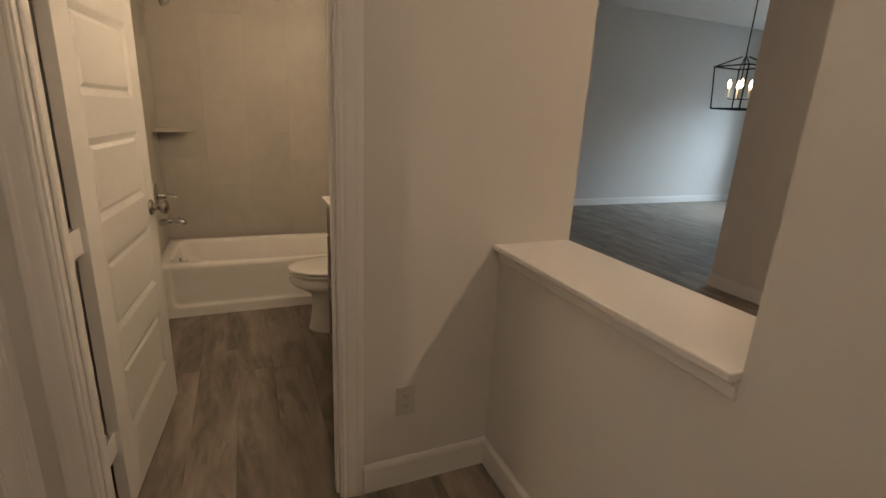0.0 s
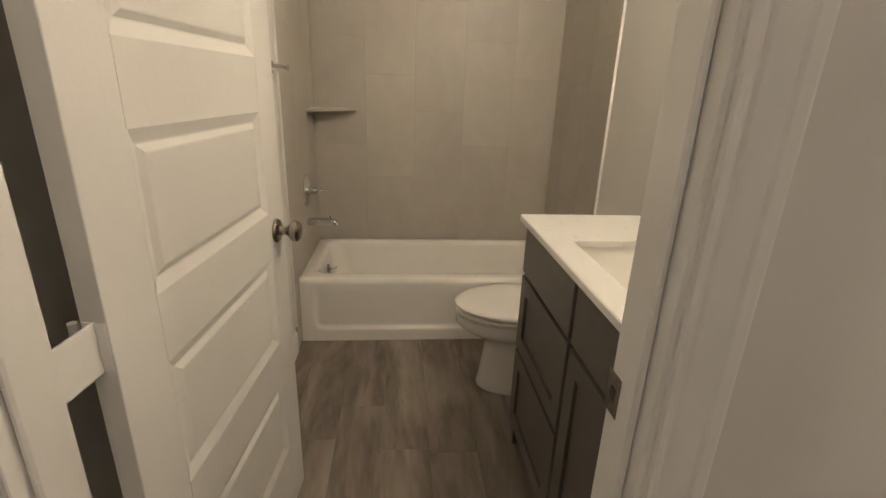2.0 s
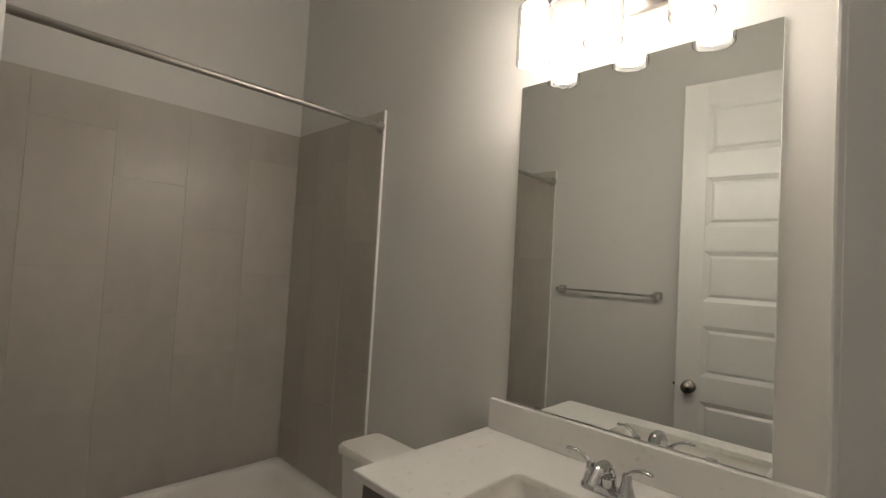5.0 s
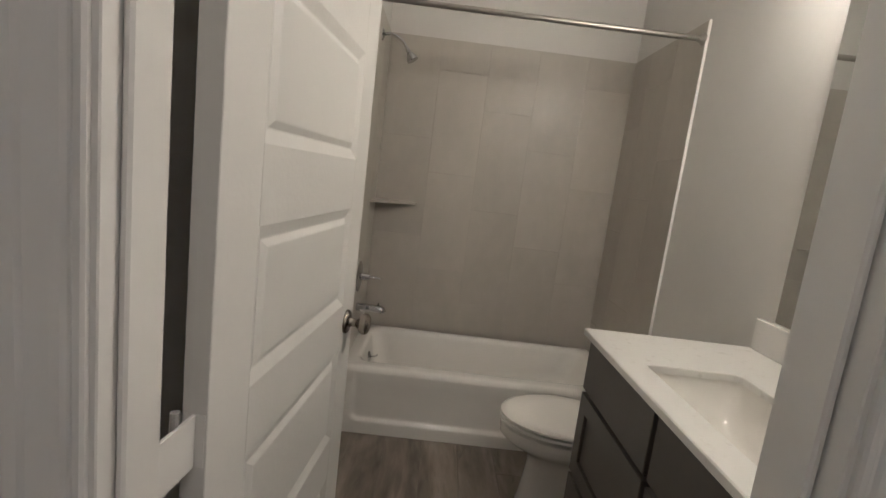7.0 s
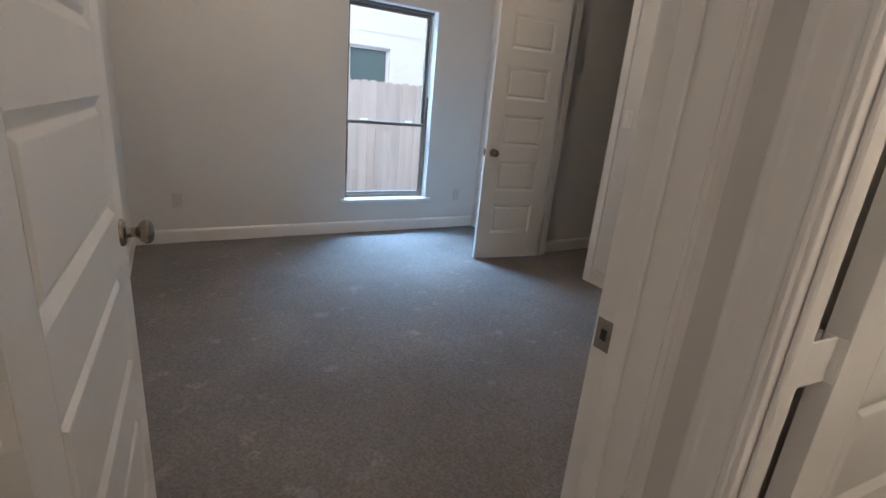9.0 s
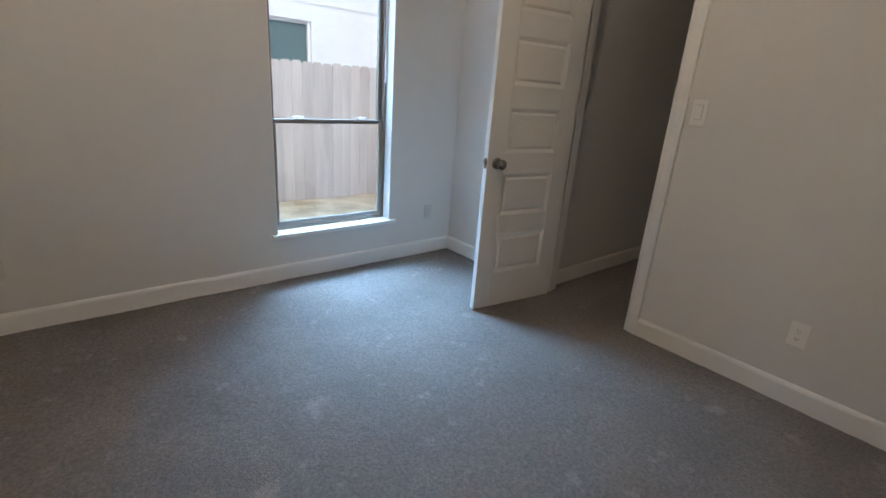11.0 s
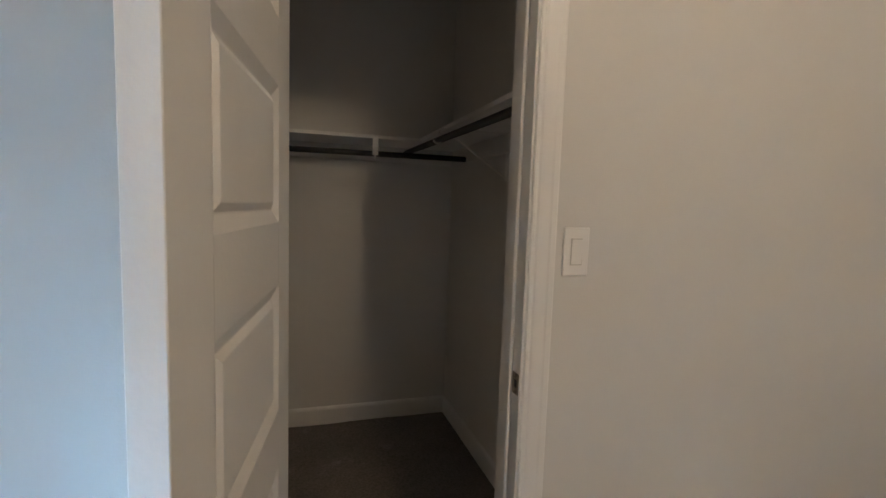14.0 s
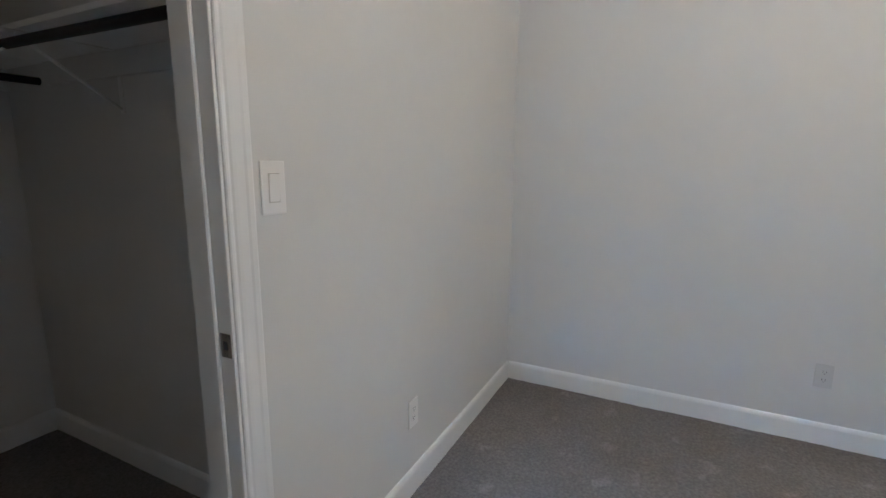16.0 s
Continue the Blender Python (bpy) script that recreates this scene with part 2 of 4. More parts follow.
# ---- the large structure ----
X_BATH_W, X_BATH_E, Y_BATH_S, Y_BATH_N = -0.315, 1.14, 1.105, 3.505
X_HALL_W, X_HALL_E, Y_HALL_N, Y_HALL_S = -0.345, 1.045, 1.010, -2.2
X_BED_W, X_BED_E, Y_BED_S, Y_BED_N = -4.13, -0.465, 0.035, 3.165
X_CL_W, X_CL_E, Y_CL_S, Y_CL_N = -3.12, -2.06, 3.285, 4.99
H, H_BED = 3.05, 3.05
DOOR_H = 2.45
BD_L, BD_R = -0.210, 0.476          # bathroom doorway
RD_S, RD_N = 0.15, 0.97             # bedroom doorway
CD_W, CD_E = -3.060, -2.447         # closet doorway
WIN_S, WIN_N, WIN_B, WIN_T = 1.71, 2.565, 0.325, 2.05

bm = boxed(X_HALL_W - 0.05, BD_L, Y_HALL_N, Y_BATH_S, 0, H)
box(bm, BD_R, 1.335, Y_HALL_N, Y_BATH_S, 0, H)
box(bm, BD_L, BD_R, Y_HALL_N, Y_BATH_S, DOOR_H, H)
wall_hall_north = structure("wall_hall_north", bm, PAINT, "greige painted wall with the bathroom doorway", "wall")
bm = boxed(X_BED_E, X_HALL_W, Y_HALL_S, RD_S, 0, H)
box(bm, X_BED_E, X_HALL_W, RD_N, Y_HALL_N, 0, H)
box(bm, X_BED_E, X_HALL_W, RD_S, RD_N, DOOR_H, H)
box(bm, X_BED_E, X_BATH_W - 0.012, Y_HALL_N + 0.03, Y_BATH_N + 1.7, 0, H)
wall_bedroom_east = structure("wall_bedroom_east", bm, PAINT, "greige painted wall with the bedroom doorway", "wall")
wall_bath_north = structure("wall_bath_north", boxed(X_BATH_W - 0.012, 1.335, Y_BATH_N + 0.012, Y_BATH_N + 0.14, 0, H), PAINT,
                            "painted wall above the tub tile", "wall")
wall_bath_east = structure("wall_bath_east", boxed(X_BATH_E, 1.335, Y_BATH_S, Y_BATH_N + 0.012, 0, H), PAINT,
                           "greige painted wall behind the vanity", "wall")
structure("wall_hall_south", boxed(X_BED_E, 1.335, Y_HALL_S - 0.12, Y_HALL_S, 0, H), PAINT, "greige painted hall end wall", "wall")
structure("wall_hall_east", boxed(X_HALL_E, 1.31, Y_HALL_S, 0.115, 0, H), PAINT, "greige painted full-height wall beside the half wall", "wall")
half_wall = structure("half_wall", boxed(X_HALL_E, 1.31, 0.115, Y_HALL_N, 0, 0.884), PAINT, "greige painted half wall under a white cap", "half wall")

bm = boxed(X_BED_W - 0.16, X_BED_W, Y_BED_S - 0.12, WIN_S, -0.33, H_BED + 0.3)
box(bm, X_BED_W - 0.16, X_BED_W, WIN_N, Y_CL_N + 0.12, -0.33, H_BED + 0.3)
box(bm, X_BED_W - 0.16, X_BED_W, WIN_S, WIN_N, -0.33, WIN_B - 0.03)
box(bm, X_BED_W - 0.16, X_BED_W, WIN_S, WIN_N, WIN_T, H_BED + 0.3)
wall_bedroom_west = structure("wall_bedroom_west", bm, PAINT, "greige painted wall with a tall window", "wall")
structure("wall_bedroom_south", boxed(X_BED_W, X_BED_E, Y_BED_S - 0.12, Y_BED_S, 0, H_BED), PAINT, "plain greige painted wall", "wall")
bm = boxed(X_BED_W, CD_W, Y_BED_N, Y_CL_S, 0, H_BED)
box(bm, CD_E, X_BED_E, Y_BED_N, Y_CL_S, 0, H_BED)
box(bm, CD_W, CD_E, Y_BED_N, Y_CL_S, DOOR_H, H_BED)
wall_bedroom_north = structure("wall_bedroom_north", bm, PAINT, "greige painted wall with the closet doorway", "wall")
structure("wall_closet_west", boxed(X_CL_W - 0.11, X_CL_W, Y_CL_S, Y_CL_N, 0, H_BED), PAINT, "greige painted closet side wall", "wall")
structure("wall_closet_east", boxed(X_CL_E, X_CL_E + 0.11, Y_CL_S, Y_CL_N, 0, H_BED), PAINT, "greige painted closet side wall", "wall")
structure("wall_closet_north", boxed(X_BED_W, X_BED_E, Y_CL_N, Y_CL_N + 0.12, 0, H_BED), PAINT, "greige painted closet back wall", "wall")

# the living room seen over the half wall
LX, LY_N, LY_S = 9.0, 5.85, -2.2
bm = boxed(1.335, LX + 0.15, LY_N, LY_N + 0.14, 0, H)
structure("wall_living_north", bm, PAINT, "tall grey wall lit by blue daylight", "wall")
bm = boxed(LX, LX + 0.15, LY_S, 3.2, 0, H)
box(bm, LX, LX + 0.15, 4.8, LY_N, 0, H)
box(bm, LX, LX + 0.15, 3.2, 4.8, 0, 0.25)
box(bm, LX, LX + 0.15, 3.2, 4.8, 2.2, H)
structure("wall_living_east", bm, PAINT, "living room wall with a window opening", "wall")
structure("wall_living_west", boxed(1.215, 1.335, Y_BATH_N + 0.14, LY_N, 0, H), PAINT, "greige painted wall", "wall")
structure("wall_living_south", boxed(1.31, LX + 0.15, LY_S - 0.12, LY_S, 0, H), PAINT, "greige painted wall", "wall")
structure("wall_living_partition", boxed(3.95, 4.08, LY_S, 2.3, 0, H), PAINT, "greige partition wall ending in an open edge", "wall")

structure("ceiling_bath_hall", boxed(X_BED_E, 1.31, Y_HALL_S, Y_BATH_N + 0.14, H, H + 0.1), CEIL, "white painted ceiling", "ceiling")
structure("ceiling_bedroom", boxed(X_BED_W, X_BED_E, Y_BED_S - 0.12, Y_CL_N, H_BED, H_BED + 0.3), CEIL, "white painted ceiling", "ceiling")
structure("ceiling_living", boxed(1.31, LX + 0.15, LY_S, LY_N + 0.14, H, H + 0.1), CEIL, "white painted ceiling", "ceiling")

# floors: a sheet under the planks, and the carpet
floor = structure("floor", boxed(X_BED_E + 0.06, 1.31, Y_HALL_S, Y_BATH_N, -0.12, -0.004), GROUT, "brown-grey wood-look vinyl plank floor", "floor")
floor_living = structure("floor_living", boxed(1.31, LX + 0.15, LY_S, LY_N, -0.12, -0.004), GROUT, "dark brown-grey plank floor", "floor")
bm = bmesh.new()
bmesh.ops.create_grid(bm, x_segments=120, y_segments=120, size=0.5)
rng = random.Random(4)
for v in bm.verts:
    v.co.x = X_BED_W + (v.co.x + 0.5) * (X_BED_E + 0.06 - X_BED_W)
    v.co.y = Y_BED_S + (v.co.y + 0.5) * (Y_CL_N - Y_BED_S)
    v.co.z = 0.004 + 0.004 * noise.noise(v.co * 3.0) + rng.uniform(-0.0015, 0.0015)
structure("carpet", bm, CARPET, "short grey-beige loop carpet with faint tread marks", "carpet")
structure("subfloor", boxed(X_BED_W - 0.16, X_BED_E + 0.06, Y_BED_S - 0.12, Y_CL_N + 0.12, -0.33, -0.012), GROUT, "grey slab under the carpet", "floor")

# ---- trim: baseboards, door frames ----
BASE = [(0, 0), (0.014, 0), (0.014, 0.094), (0.011, 0.104), (0.006, 0.111), (0.0, 0.113)]


def baseboard(p0, p1, out, label="white painted baseboard"):
    p0, p1 = Vector((*p0, 0.0)), Vector((*p1, 0.0))
    bm = sweep(bmesh.new(), BASE, p0, p1, out, (0, 0, 1))
    return structure("baseboard", bm, TRIM, label, "baseboard")


CASE_W = 0.072
CASING = [(0, 0), (0, 0.008), (0.003, 0.0105), (0.009, 0.0105), (0.012, 0.0088), (0.015, 0.0088), (0.020, 0.0108), (0.028, 0.0120), (0.048, 0.0138), (0.054, 0.0155), (0.066, 0.0158), (0.070, 0.0145), (0.072, 0.010), (0.072, 0)]


def door_frame(name, place, w, t, hinge_face, strike_at, strike_y, label, last=CASE_W, drop=0.0):
    """Jambs, stops, casings on both faces and a strike plate. Local x runs across the opening, y through the wall."""
    top = thing(name, label, "door frame", kind="structure", place=place)
    h = DOOR_H
    part("jamb", boxed(-0.016, 0.003, -0.003, t + 0.003, 0, h, bevel=0.0015), TRIM, top)
    part("jamb", boxed(w - 0.003, w + 0.016, -0.003, t + 0.003, 0, h, bevel=0.0015), TRIM, top)
    part("head_jamb", boxed(0.0035, w - 0.0035, -0.003, t + 0.003, h - 0.003, h + 0.016, bevel=0.0015), TRIM, top)
    s0, s1 = (t - 0.075, t - 0.040) if hinge_face else (0.040, 0.075)
    part("door_stop", boxed(0.0035, 0.0135, s0, s1, 0, h - 0.004, bevel=0.003), TRIM, top)
    part("door_stop", boxed(w - 0.0135, w - 0.0035, s0, s1, 0, h - 0.004, bevel=0.003), TRIM, top)
    part("door_stop", boxed(0.014, w - 0.014, s0, s1, h - 0.0145, h - 0.0035, bevel=0.003), TRIM, top)
    for y, out in ((0.0, -1), (t, 1)):
        b = (0, out, 0)
        ripped = [q for q in CASING if q[0] < last] + [(last, 0.0125), (last, 0)] if out < 0 and last < CASE_W else CASING
        part("casing", sweep(bmesh.new(), CASING, (-0.004, y, 0), (-0.004, y, h + 0.006), (-1, 0, 0), b), TRIM, top)
        part("casing", sweep(bmesh.new(), ripped, (w + 0.004, y, 0), (w + 0.004, y, h + 0.006), (1, 0, 0), b), TRIM, top)
        part("head_casing", sweep(bmesh.new(), CASING, (-0.004 - CASE_W, y, h + 0.0065), (w + 0.004 + (last if out < 0 else CASE_W), y, h + 0.0065), (0, 0, 1), b), TRIM, top)
    x, s = (w - 0.003, -1) if strike_at else (0.003, 1)
    plate = part("strike_plate", boxed(x, x + s * 0.0022, strike_y - 0.017, strike_y + 0.017, 0.886 - drop, 0.944 - drop, bevel=0.0008), NICKEL, top,
                 "satin nickel strike plate")
    part("latch_hole", boxed(x + s * 0.0018, x + s * 0.0028, strike_y - 0.006, strike_y + 0.006, 0.905 - drop, 0.925 - drop), SLOT, plate)
    for z in (0.893 - drop, 0.937 - drop):
        part("screw", lathe(bmesh.new(), [(0.0001, 0), (0.004, 0), (0.003, 0.0012), (0.0001, 0.0014)],
             Matrix.Translation((x + s * 0.0021, strike_y, z)) @ pose(0, 0, 0, 0, 90 * s, 0), 10), NICKEL, plate)
    return top


KNOB = [(0.0001, 0), (0.032, 0), (0.032, 0.004), (0.028, 0.009), (0.014, 0.012), (0.0115, 0.018), (0.0115, 0.028), (0.016, 0.034),
        (0.0245, 0.040), (0.0285, 0.048), (0.0275, 0.057), (0.020, 0.064), (0.008, 0.0665), (0.0001, 0.067)]


def panel_mesh(w, h, t):
    """A raised panel with its moulded edges on both faces."""
    bm = bmesh.new()
    for s in (1, -1):
        rings = []
        for inset, depth in ((0, 0.0), (0.003, 0.0012), (0.021, 0.0085), (0.024, 0.0088), (0.035, 0.0028), (0.038, 0.0022)):
            y = s * (t / 2 - depth)
            rings.append([bm.verts.new((x, y, z)) for x, z in ((inset, inset), (w - inset, inset), (w - inset, h - inset), (inset, h - inset))])
        loft(bm, rings, caps=False)
        bm.faces.new(rings[-1])
    me = bpy.data.meshes.new("panel")
    bmesh.ops.recalc_face_normals(bm, faces=bm.faces)
    bm.to_mesh(me)
    bm.free()
    me.materials.append(DOORP)
    return me


def panel_door(name, place, w, side, label, gap=0.004, stile=0.112):
    """A six-panel leaf 2.43 m high. Local x runs from the hinge edge; side +1 or -1 says to which side of the pin face it lies."""
    t, h, z0 = 0.035, 2.43, 0.014
    top = thing(name, label, "door", kind="structure", place=place)
    y0, y1 = (0, t) if side > 0 else (-t, 0)
    pw, ph, pitch, first = w - 2 * stile, 0.248, 0.366, 0.238
    bm = bmesh.new()
    box(bm, 0.002, stile, y0, y1, z0, h, bevel=0.0012)
    box(bm, w - stile, w, y0, y1, z0, h, bevel=0.0012)
    lows = [z0] + [first + pitch * k + ph for k in range(6)]
    highs = [first + pitch * k for k in range(6)] + [h]
    for a, b in zip(lows, highs):
        box(bm, stile, w - stile, y0, y1, a, b)
    part("leaf", bm, DOORP, top)
    me = panel_mesh(pw, ph, t)
    for k in range(6):
        p = new("panel", me)
        p.parent = top
        p.location = (stile, (y0 + y1) / 2, first + pitch * k)
    for s, y in ((1, y1), (-1, y0)):
        part("door_knob", lathe(bmesh.new(), KNOB, Matrix.Translation((w - 0.066, y, 0.914)) @ pose(0, 0, 0, -90 * s, 0, 0), 28), NICKEL, top,
             "satin nickel round knob on a round rose", smooth=True)
    plate = part("latch_plate", boxed(w - 0.0005, w + 0.0015, (y0 + y1) / 2 - 0.0125, (y0 + y1) / 2 + 0.0125, 0.885, 0.943, bevel=0.0006), NICKEL, top,
                 "satin nickel latch plate")
    part("latch_bolt", boxed(w + 0.001, w + 0.011, (y0 + y1) / 2 - 0.006, (y0 + y1) / 2 + 0.006, 0.906, 0.922, bevel=0.003), NICKEL, plate)
    for z in (0.28, 0.945, 1.60, 2.215):
        bm = boxed(0.0005, 0.0024, y0 + 0.003, y1 - 0.003, z - 0.037, z + 0.037, bevel=0.0006)
        box(bm, -gap, 0.0004, (y0 + y1) / 2 - 0.0025, (y0 + y1) / 2 + 0.0025, z - 0.037, z + 0.037, bevel=0.0008)
        tube(bm, [(-0.003, -0.006 * side, z - 0.038), (-0.003, -0.006 * side, z + 0.038)], 0.006, 10)
        part("hinge", bm, TRIM, top, "white painted butt hinge")
    return top


door_frame("door_frame_bath", pose(BD_L, Y_HALL_N, 0), BD_R - BD_L, Y_BATH_S - Y_HALL_N, True, True, 0.085,
           "white painted bathroom door frame with moulded casing")
door_frame("door_frame_bedroom", pose(X_HALL_W, RD_S, 0, 0, 0, 90), RD_N - RD_S, X_HALL_W - X_BED_E, True, True, 0.100,
           "white painted bedroom door frame with moulded casing", last=0.0358, drop=0.012)
door_frame("door_frame_closet", pose(CD_W, Y_BED_N, 0), CD_E - CD_W, Y_CL_S - Y_BED_N, False, True, 0.020,
           "white painted closet door frame with moulded casing")
panel_door("door_1", pose(-0.222, 1.178, 0, 0, 0, 85.2), 0.708, -1, "white six-panel bathroom door standing open into the room", gap=0.070)
panel_door("door_2", pose(X_BED_E - 0.008, RD_S + 0.006, 0, 0, 0, 177.6), 0.812, -1, "white six-panel bedroom door folded back along the wall")
panel_door("door_3", pose(CD_W + 0.005, Y_BED_N - 0.010, 0, 0, 0, -98.0), 0.622, 1, "white six-panel closet door standing wide open", stile=0.122)

# baseboards, room by room
baseboard((BD_R + 0.078, Y_HALL_N), (X_HALL_E, Y_HALL_N), (0, -1, 0))
baseboard((X_HALL_E, Y_HALL_N - 0.014), (X_HALL_E, Y_HALL_S), (-1, 0, 0))
baseboard((X_HALL_W, RD_S - 0.078), (X_HALL_W, Y_HALL_S), (1, 0, 0))
baseboard((X_BATH_W - 0.012, Y_BATH_S + 0.02), (X_BATH_W - 0.012, 2.72), (1, 0, 0))
baseboard((X_BATH_E, 2.066), (X_BATH_E, 2.72), (-1, 0, 0))
baseboard((X_BED_W, Y_BED_S + 0.014), (X_BED_W, Y_BED_N - 0.014), (1, 0, 0))
baseboard((X_BED_W, Y_BED_S), (X_BED_E, Y_BED_S), (0, 1, 0))
baseboard((X_BED_W, Y_BED_N), (CD_W - 0.077, Y_BED_N), (0, -1, 0))
baseboard((CD_E + 0.077, Y_BED_N), (X_BED_E, Y_BED_N), (0, -1, 0))
baseboard((X_BED_E, RD_N + 0.077), (X_BED_E, Y_BED_N - 0.014), (-1, 0, 0))
baseboard((X_CL_W, Y_CL_S), (X_CL_W, Y_CL_N - 0.014), (1, 0, 0))
baseboard((X_CL_W, Y_CL_N), (X_CL_E, Y_CL_N), (0, -1, 0))
baseboard((X_CL_E, Y_CL_S), (X_CL_E, Y_CL_N - 0.014), (-1, 0, 0))
baseboard((1.335, LY_N), (LX, LY_N), (0, -1, 0))
baseboard((3.95, LY_S), (3.95, 2.3), (-1, 0, 0))
baseboard((3.936, 2.3), (4.094, 2.3), (0, 1, 0))

# cap on the half wall, with the small moulding under its edge
cap = thing("wall_cap", "white painted wooden cap on the half wall", "wall cap", kind="structure")
part("cap_board", boxed(1.014, 1.328, 0.1155, Y_HALL_N - 0.001, 0.8845, 0.906, bevel=0.005, seg=3), TRIM, cap)
part("apron_moulding", sweep(bmesh.new(), [(0, 0), (0.012, 0), (0.012, 0.006), (0.008, 0.011), (0.008, 0.034), (0.004, 0.040), (0, 0.042)],
                             (X_HALL_E, 0.116, 0.884), (X_HALL_E, Y_HALL_N - 0.001, 0.884), (-1, 0, 0), (0, 0, -1)), TRIM, cap)

# ---- bedroom window ----
window = thing("window_1", "tall single-hung window with a dark taupe vinyl frame", "window", kind="structure")
gx = X_BED_W - 0.105


def frame_ring(bm, x0, x1, a0, a1, c0, c1, width):
    box(bm, x0, x1, a0, a0 + width, c0, c1, bevel=0.002)
    box(bm, x0, x1, a1 - width, a1, c0, c1, bevel=0.002)
    box(bm, x0 + 0.001, x1 - 0.001, a0 + width, a1 - width, c0, c0 + width, bevel=0.002)
    box(bm, x0 + 0.001, x1 - 0.001, a0 + width, a1 - width, c1 - width, c1, bevel=0.002)
    return bm


part("window_frame", frame_ring(bmesh.new(), gx - 0.05, gx + 0.02, WIN_S, WIN_N, WIN_B + 0.003, WIN_T, 0.026), BRONZE, window)
part("window_sash", frame_ring(bmesh.new(), gx - 0.035, gx - 0.008, WIN_S + 0.027, WIN_N - 0.027, 1.015, WIN_T - 0.027, 0.028), BRONZE, window, "taupe upper sash")
part("window_sash", frame_ring(bmesh.new(), gx - 0.007, gx + 0.018, WIN_S + 0.027, WIN_N - 0.027, WIN_B + 0.03, 1.045, 0.026), BRONZE, window, "taupe lower sash")
for a, c0, c1 in ((gx - 0.022, 1.043, WIN_T - 0.055), (gx + 0.004, WIN_B + 0.056, 1.019)):
    pane = part("pane", boxed(a - 0.002, a + 0.002, WIN_S + 0.054, WIN_N - 0.054, c0, c1), CLEAR, window)
    pane.visible_shadow = False
for y in (WIN_S + 0.2, WIN_N - 0.2):
    bm = boxed(gx + 0.0, gx + 0.022, y - 0.03, y + 0.03, 1.0455, 1.052, bevel=0.002)
    tube(bm, curve_points([(gx + 0.012, y - 0.03, 1.053), (gx + 0.02, y - 0.005, 1.060), (gx + 0.028, y + 0.035, 1.058)]), [0.006] * 12 + [0.004], 8)
    part("sash_lock", bm, PLASTIC, window, "white sash lock")
for y in (WIN_S + 0.012, WIN_N - 0.012):
    part("balance_cover", boxed(gx + 0.0205, gx + 0.026, y - 0.009, y + 0.009, 1.30, WIN_T - 0.03, bevel=0.002), PLASTIC, window, "pale sash balance cover")
part("window_sill", boxed(X_BED_W - 0.083, X_BED_W + 0.028, WIN_S - 0.038, WIN_N + 0.045, WIN_B - 0.026, WIN_B + 0.001, bevel=0.004, seg=2), TRIM, window, "white painted sill")
bm = boxed(X_BED_W - 0.084, X_BED_W + 0.001, WIN_S - 0.004, WIN_S + 0.004, WIN_B, WIN_T)
box(bm, X_BED_W - 0.084, X_BED_W + 0.001, WIN_N - 0.004, WIN_N + 0.004, WIN_B, WIN_T)
box(bm, X_BED_W - 0.084, X_BED_W + 0.001, WIN_S + 0.005, WIN_N - 0.005, WIN_T - 0.004, WIN_T + 0.004)
part("reveal", bm, TRIM, window, "white painted window reveal")

# ---- bathroom: bathtub ----
TX0, TX1, TY0, TY1, RIM = X_BATH_W + 0.002, X_BATH_E - 0.012, 2.83, Y_BATH_N - 0.002, 0.352
tub = thing("bathtub", "white glossy alcove bathtub with a straight apron", "bathtub", place=pose(0, 0, 0))
bm = bmesh.new()
steps = [(0.0, 0.022, 0.0, 0.004, RIM - 0.018), (0.001, 0.022, 0.001, 0.01, RIM - 0.004), (0.006, 0.024, 0.006, 0.012, RIM),
         (0.050, 0.045, 0.050, 0.070, RIM), (0.058, 0.053, 0.059, 0.076, RIM - 0.0015), (0.066, 0.060, 0.068, 0.080, RIM - 0.006), (0.072, 0.066, 0.076, 0.083, RIM - 0.014),
         (0.078, 0.070, 0.085, 0.085, RIM - 0.028),
         (0.10, 0.085, 0.15, 0.095, 0.20), (0.13, 0.105, 0.235, 0.11, 0.09), (0.17, 0.14, 0.28, 0.10, 0.062), (0.25, 0.2, 0.36, 0.08, 0.055)]
rings = [rounded(bm, TX0 + l, TX1 - r, TY0 + f + (0.018 if 3 <= i else 0), TY1 - f, rad, z) for i, (l, f, r, rad, z) in enumerate(steps)]
loft(bm, rings, caps=False)
bm.faces.new(rings[-1])
part("basin", bm, ACRYLIC, tub, smooth=True)
bm = bmesh.new()


def apron_y(x, z):
    """The apron's front: a shallow panel with rounded lower corners in a raised border, rolling over into the rim."""
    left, low, r = min(x - TX0, TX1 - x) - 0.062, z - 0.062, 0.05
    if left < r and low < r:
        d = r - math.hypot(r - left, r - low)
    else:
        d = min(left, low)
    k = min(max(d / 0.022, 0.0), 1.0)
    roll = max(z - (RIM - 0.030), 0.0)
    return TY0 - 0.010 + 0.015 * (k * k * (3 - 2 * k)) * min(max((RIM - 0.03 - z) / 0.10, 0.0), 1.0) + 0.030 - math.sqrt(max(0.0009 - roll * roll, 0.0))


